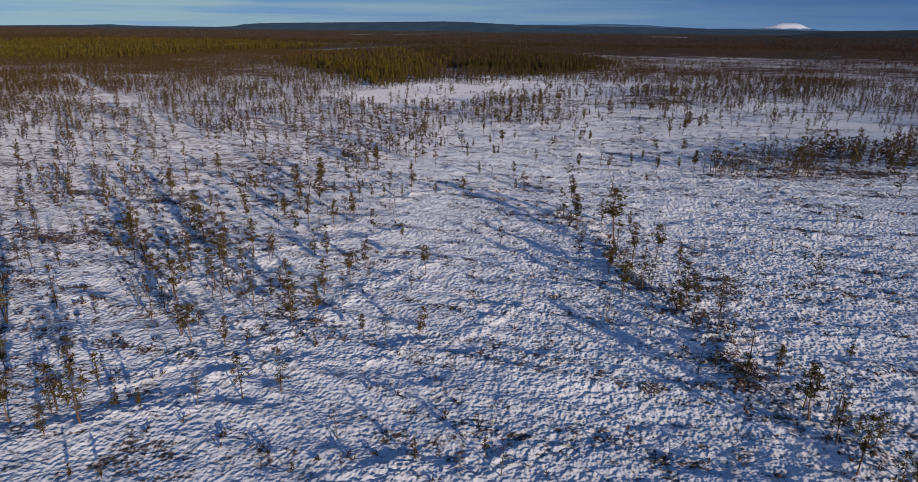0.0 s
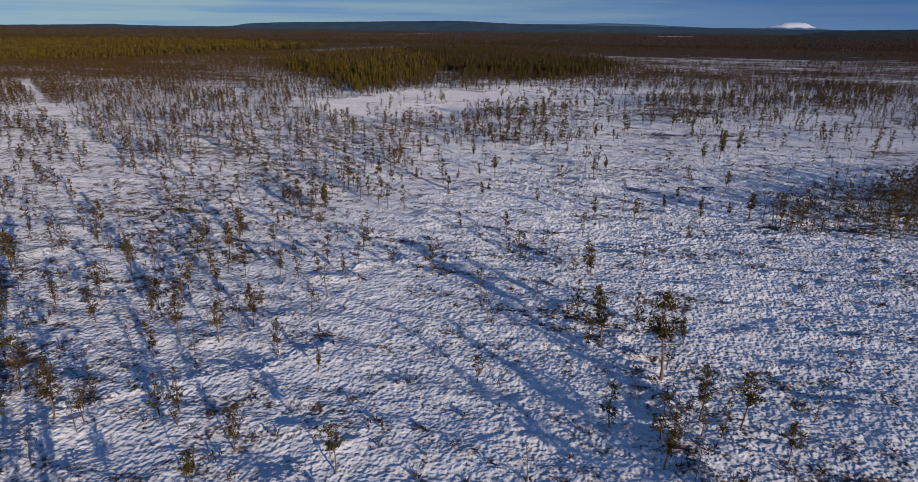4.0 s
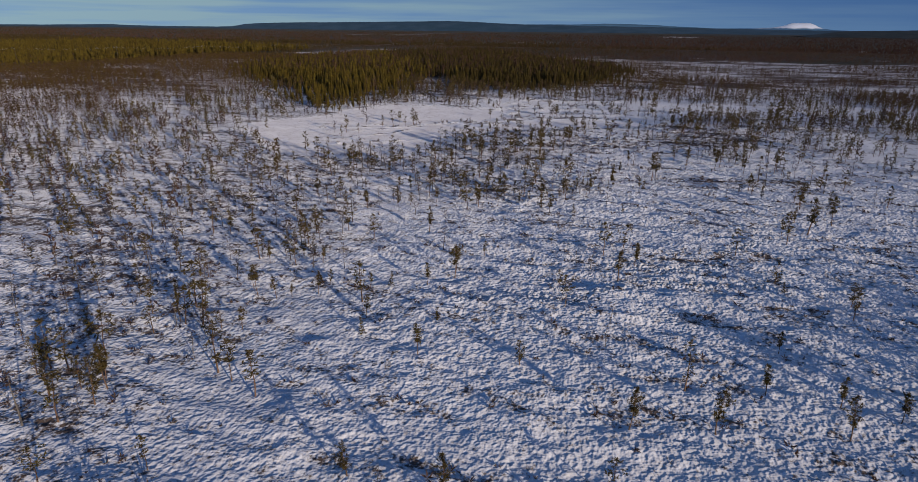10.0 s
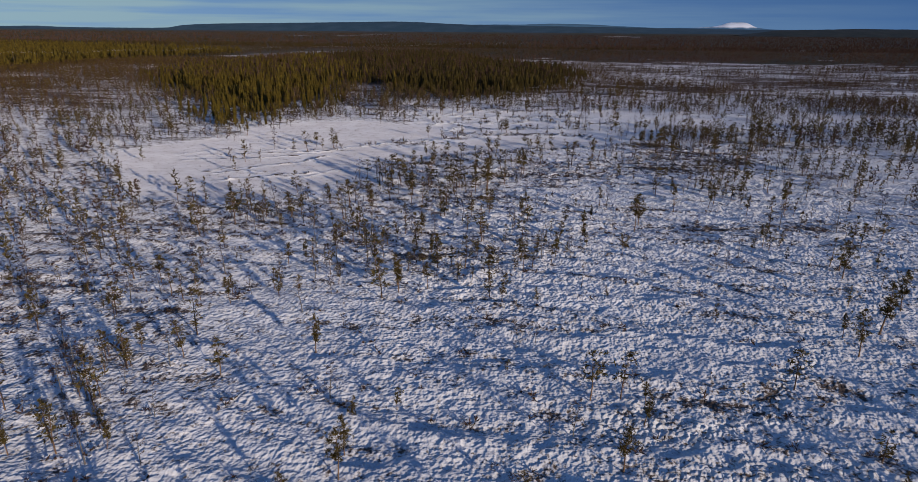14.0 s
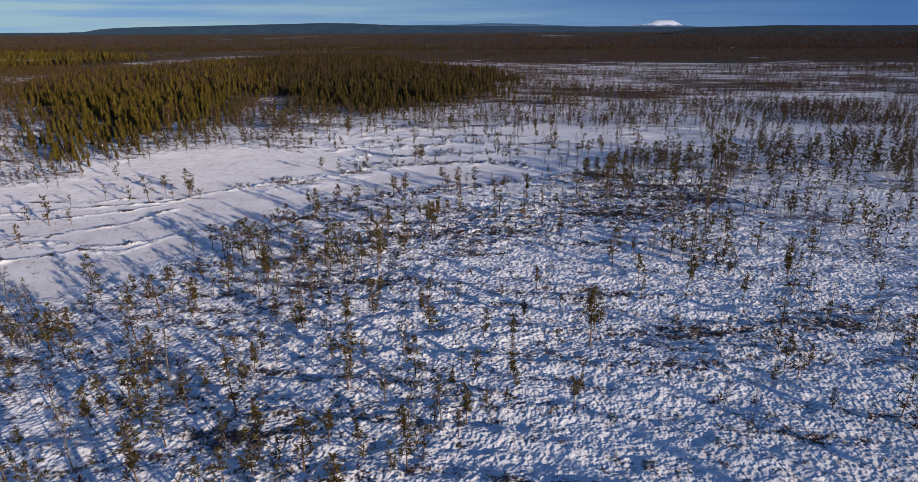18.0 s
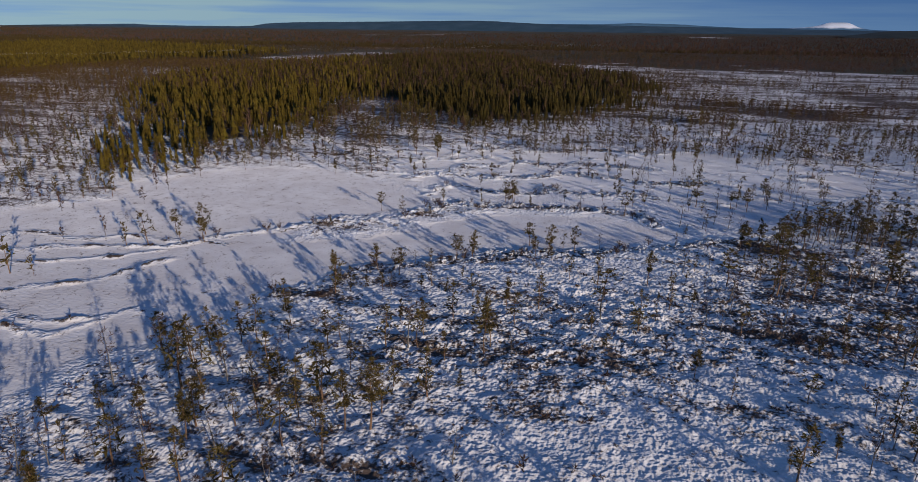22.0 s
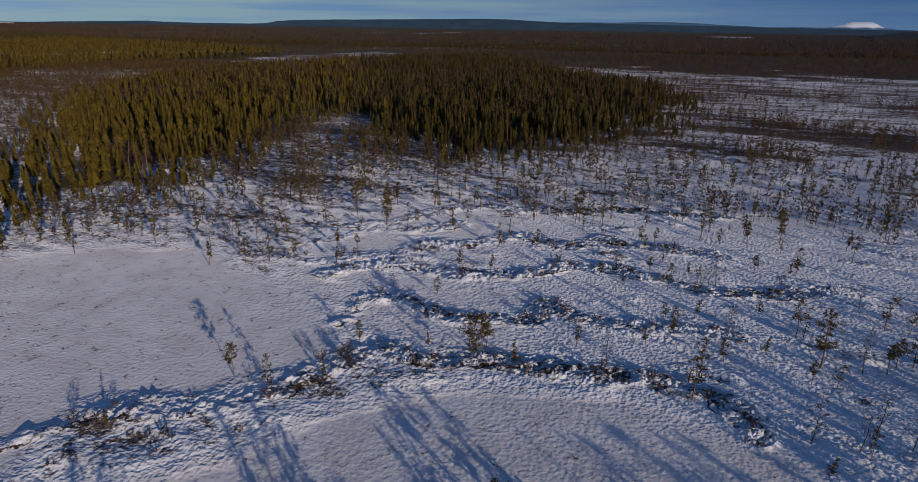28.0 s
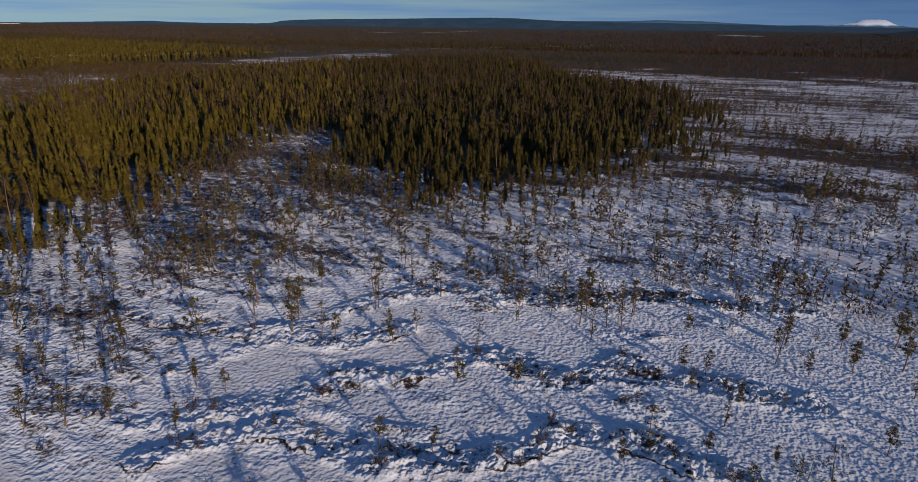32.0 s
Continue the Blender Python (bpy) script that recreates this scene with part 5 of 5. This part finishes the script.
def dwarf_birches():
    """Low leafless bushes on the strings and along the ridge."""
    rng = random.Random(12)
    protos = []
    for n in range(4):
        r = random.Random(300 + n)
        stems, twigs = Geo(), Geo()
        stems.tube([(0, 0, -0.1), (0, 0, 0.05), (0.02, 0.01, 0.18)], [0.03, 0.026, 0.02], 5, 0)
        for k in range(11):
            t = k * 2.4 + r.uniform(-0.4, 0.4)
            q = Vector((math.cos(t) * r.uniform(0.2, 0.5), math.sin(t) * r.uniform(0.2, 0.5), r.uniform(0.45, 0.95)))
            stems.limb((0, 0, 0.1), q, 0.014, 0)
            for f in (0.55, 0.8, 1.0):
                twigs.tuft(r, q * f, 0.2, 7, 0, 0.07, 0.6)
        protos.append(tree_thing("dwarf_birch", (stems, twigs), ("stem", "crown"), (BARK, TWIG), "low leafless dwarf birch bush in snow on a string", "bush"))
        tagged(protos[-1], group="bushes on the strings")
    spots = []
    for line, count in ((STRING_LAKE, 22), (STRING_SHORE, 24), (STRING_BEND, 12), (STRING_MID, 14), (STRING_NORTH, 16), (STRING_FOREST, 14), (STRING_RIDGE, 20)):
        for _ in range(count):
            k = rng.randrange(len(line) - 1)
            f = rng.random()
            spots.append((line[k][0] + f * (line[k + 1][0] - line[k][0]) + rng.gauss(0, 0.9), line[k][1] + f * (line[k + 1][1] - line[k][1]) + rng.gauss(0, 0.9)))
    zs = bog([p[0] for p in spots], [p[1] for p in spots])[0]
    for n, ((x, y), z) in enumerate(zip(spots, zs)):
        size = rng.uniform(0.6, 1.35)
        m = pose(x, y, z, 0, 0, rng.uniform(0, 360)) @ Matrix.Diagonal((size * rng.uniform(0.9, 1.3), size, size, 1))
        if n < 4:
            protos[n].matrix_basis = m
        else:
            src = protos[n % 4]
            keep = src.scale.copy()
            src.scale = (1, 1, 1)
            copy_thing(src, m)
            src.scale = keep


dwarf_birches()


# ---- power line ----
LINE_A, LINE_B, SPANS = Vector((-440, 401, 0)), Vector((-30, 977, 0)), 11


def power_line():
    grey = mottled("weathered_pole", (0.05, 0.042, 0.035), (0.10, 0.085, 0.07), 2.0)
    metal = mottled("line_wire", (0.45, 0.45, 0.44), (0.6, 0.58, 0.56), 1.0, 0.4)
    ahead = (LINE_B - LINE_A).normalized()
    side = Vector((-ahead.y, ahead.x, 0))
    root = new("power_pole")
    pole, arm, pin = Geo(), Geo(), Geo()
    pole.tube([(0, 0, -0.5), (0, 0, 5), (0, 0, 10)], [0.14, 0.12, 0.1], 8, 0)
    arm.tube([(0, 0, -1.9), (0, 0, 1.9)], [0.09, 0.09], 6, 0)
    pin.tube([(0, 0, 0), (0, 0, 0.12), (0, 0, 0.3)], [0.05, 0.09, 0.04], 6, 0)
    part("pole", pole.mesh("pole", [grey]), root)
    beam = part("crossarm", arm.mesh("crossarm", [grey]), root)
    beam.matrix_basis = Matrix.Translation((0, 0, 9.3)) @ Matrix.Rotation(radians(90), 4, "X")
    knob = pin.mesh("insulator", [metal])
    for off in (-1.7, 0.0, 1.7):
        part("insulator", knob, root).location = (0, off, 9.38 if off else 10.0)
    tagged(root, "weathered wooden power pole with a crossarm among woods", "power pole", "poles of the power line")
    turn = Matrix.Rotation(math.atan2(ahead.y, ahead.x), 4, "Z")
    feet = [LINE_A.lerp(LINE_B, n / SPANS) for n in range(SPANS + 1)]
    root.matrix_basis = Matrix.Translation(feet[0]) @ turn
    for foot in feet[1:]:
        copy_thing(root, Matrix.Translation(foot) @ turn)
    for off in (-1.7, 0.0, 1.7):
        wire = Geo()
        pts = []
        for p, q in zip(feet, feet[1:]):
            for k in range(8):
                f = k / 8
                pts.append(tuple(p.lerp(q, f) + side * off + Vector((0, 0, (9.65 if off else 10.25) - 1.1 * 4 * f * (1 - f)))))
        wire.tube(pts, [0.1] * len(pts), 4, 0)
        tagged(new("power_wire", wire.mesh("power_wire", [metal])), "thin sagging wire strung between the power poles", "wire", "wires of the power line")


power_line()


# ---- frozen lake far off ----
def far_lake(name, cx, cy, rx, ry):
    rng = random.Random(9)
    bm = bmesh.new()
    rim = [bm.verts.new((cx + rx * math.cos(t) * k, cy + ry * math.sin(t) * k, 1.2)) for t, k in ((2 * math.pi * n / 40, rng.uniform(0.85, 1.1)) for n in range(40))]
    low = [bm.verts.new((v.co.x, v.co.y, -1.0)) for v in rim]
    bm.faces.new(rim)
    for n in range(40):
        bm.faces.new((rim[n - 1], low[n - 1], low[n], rim[n]))
    me = bpy.data.meshes.new(name)
    bm.to_mesh(me)
    me.materials.append(mottled("lake_snow", (0.70, 0.74, 0.80), (0.84, 0.86, 0.88), 0.01))
    tagged(new(name, me), "frozen snow-covered lake far off in the woods", "lake", kind="structure")


far_lake("water_frozen", -3900, 3150, 230, 60)
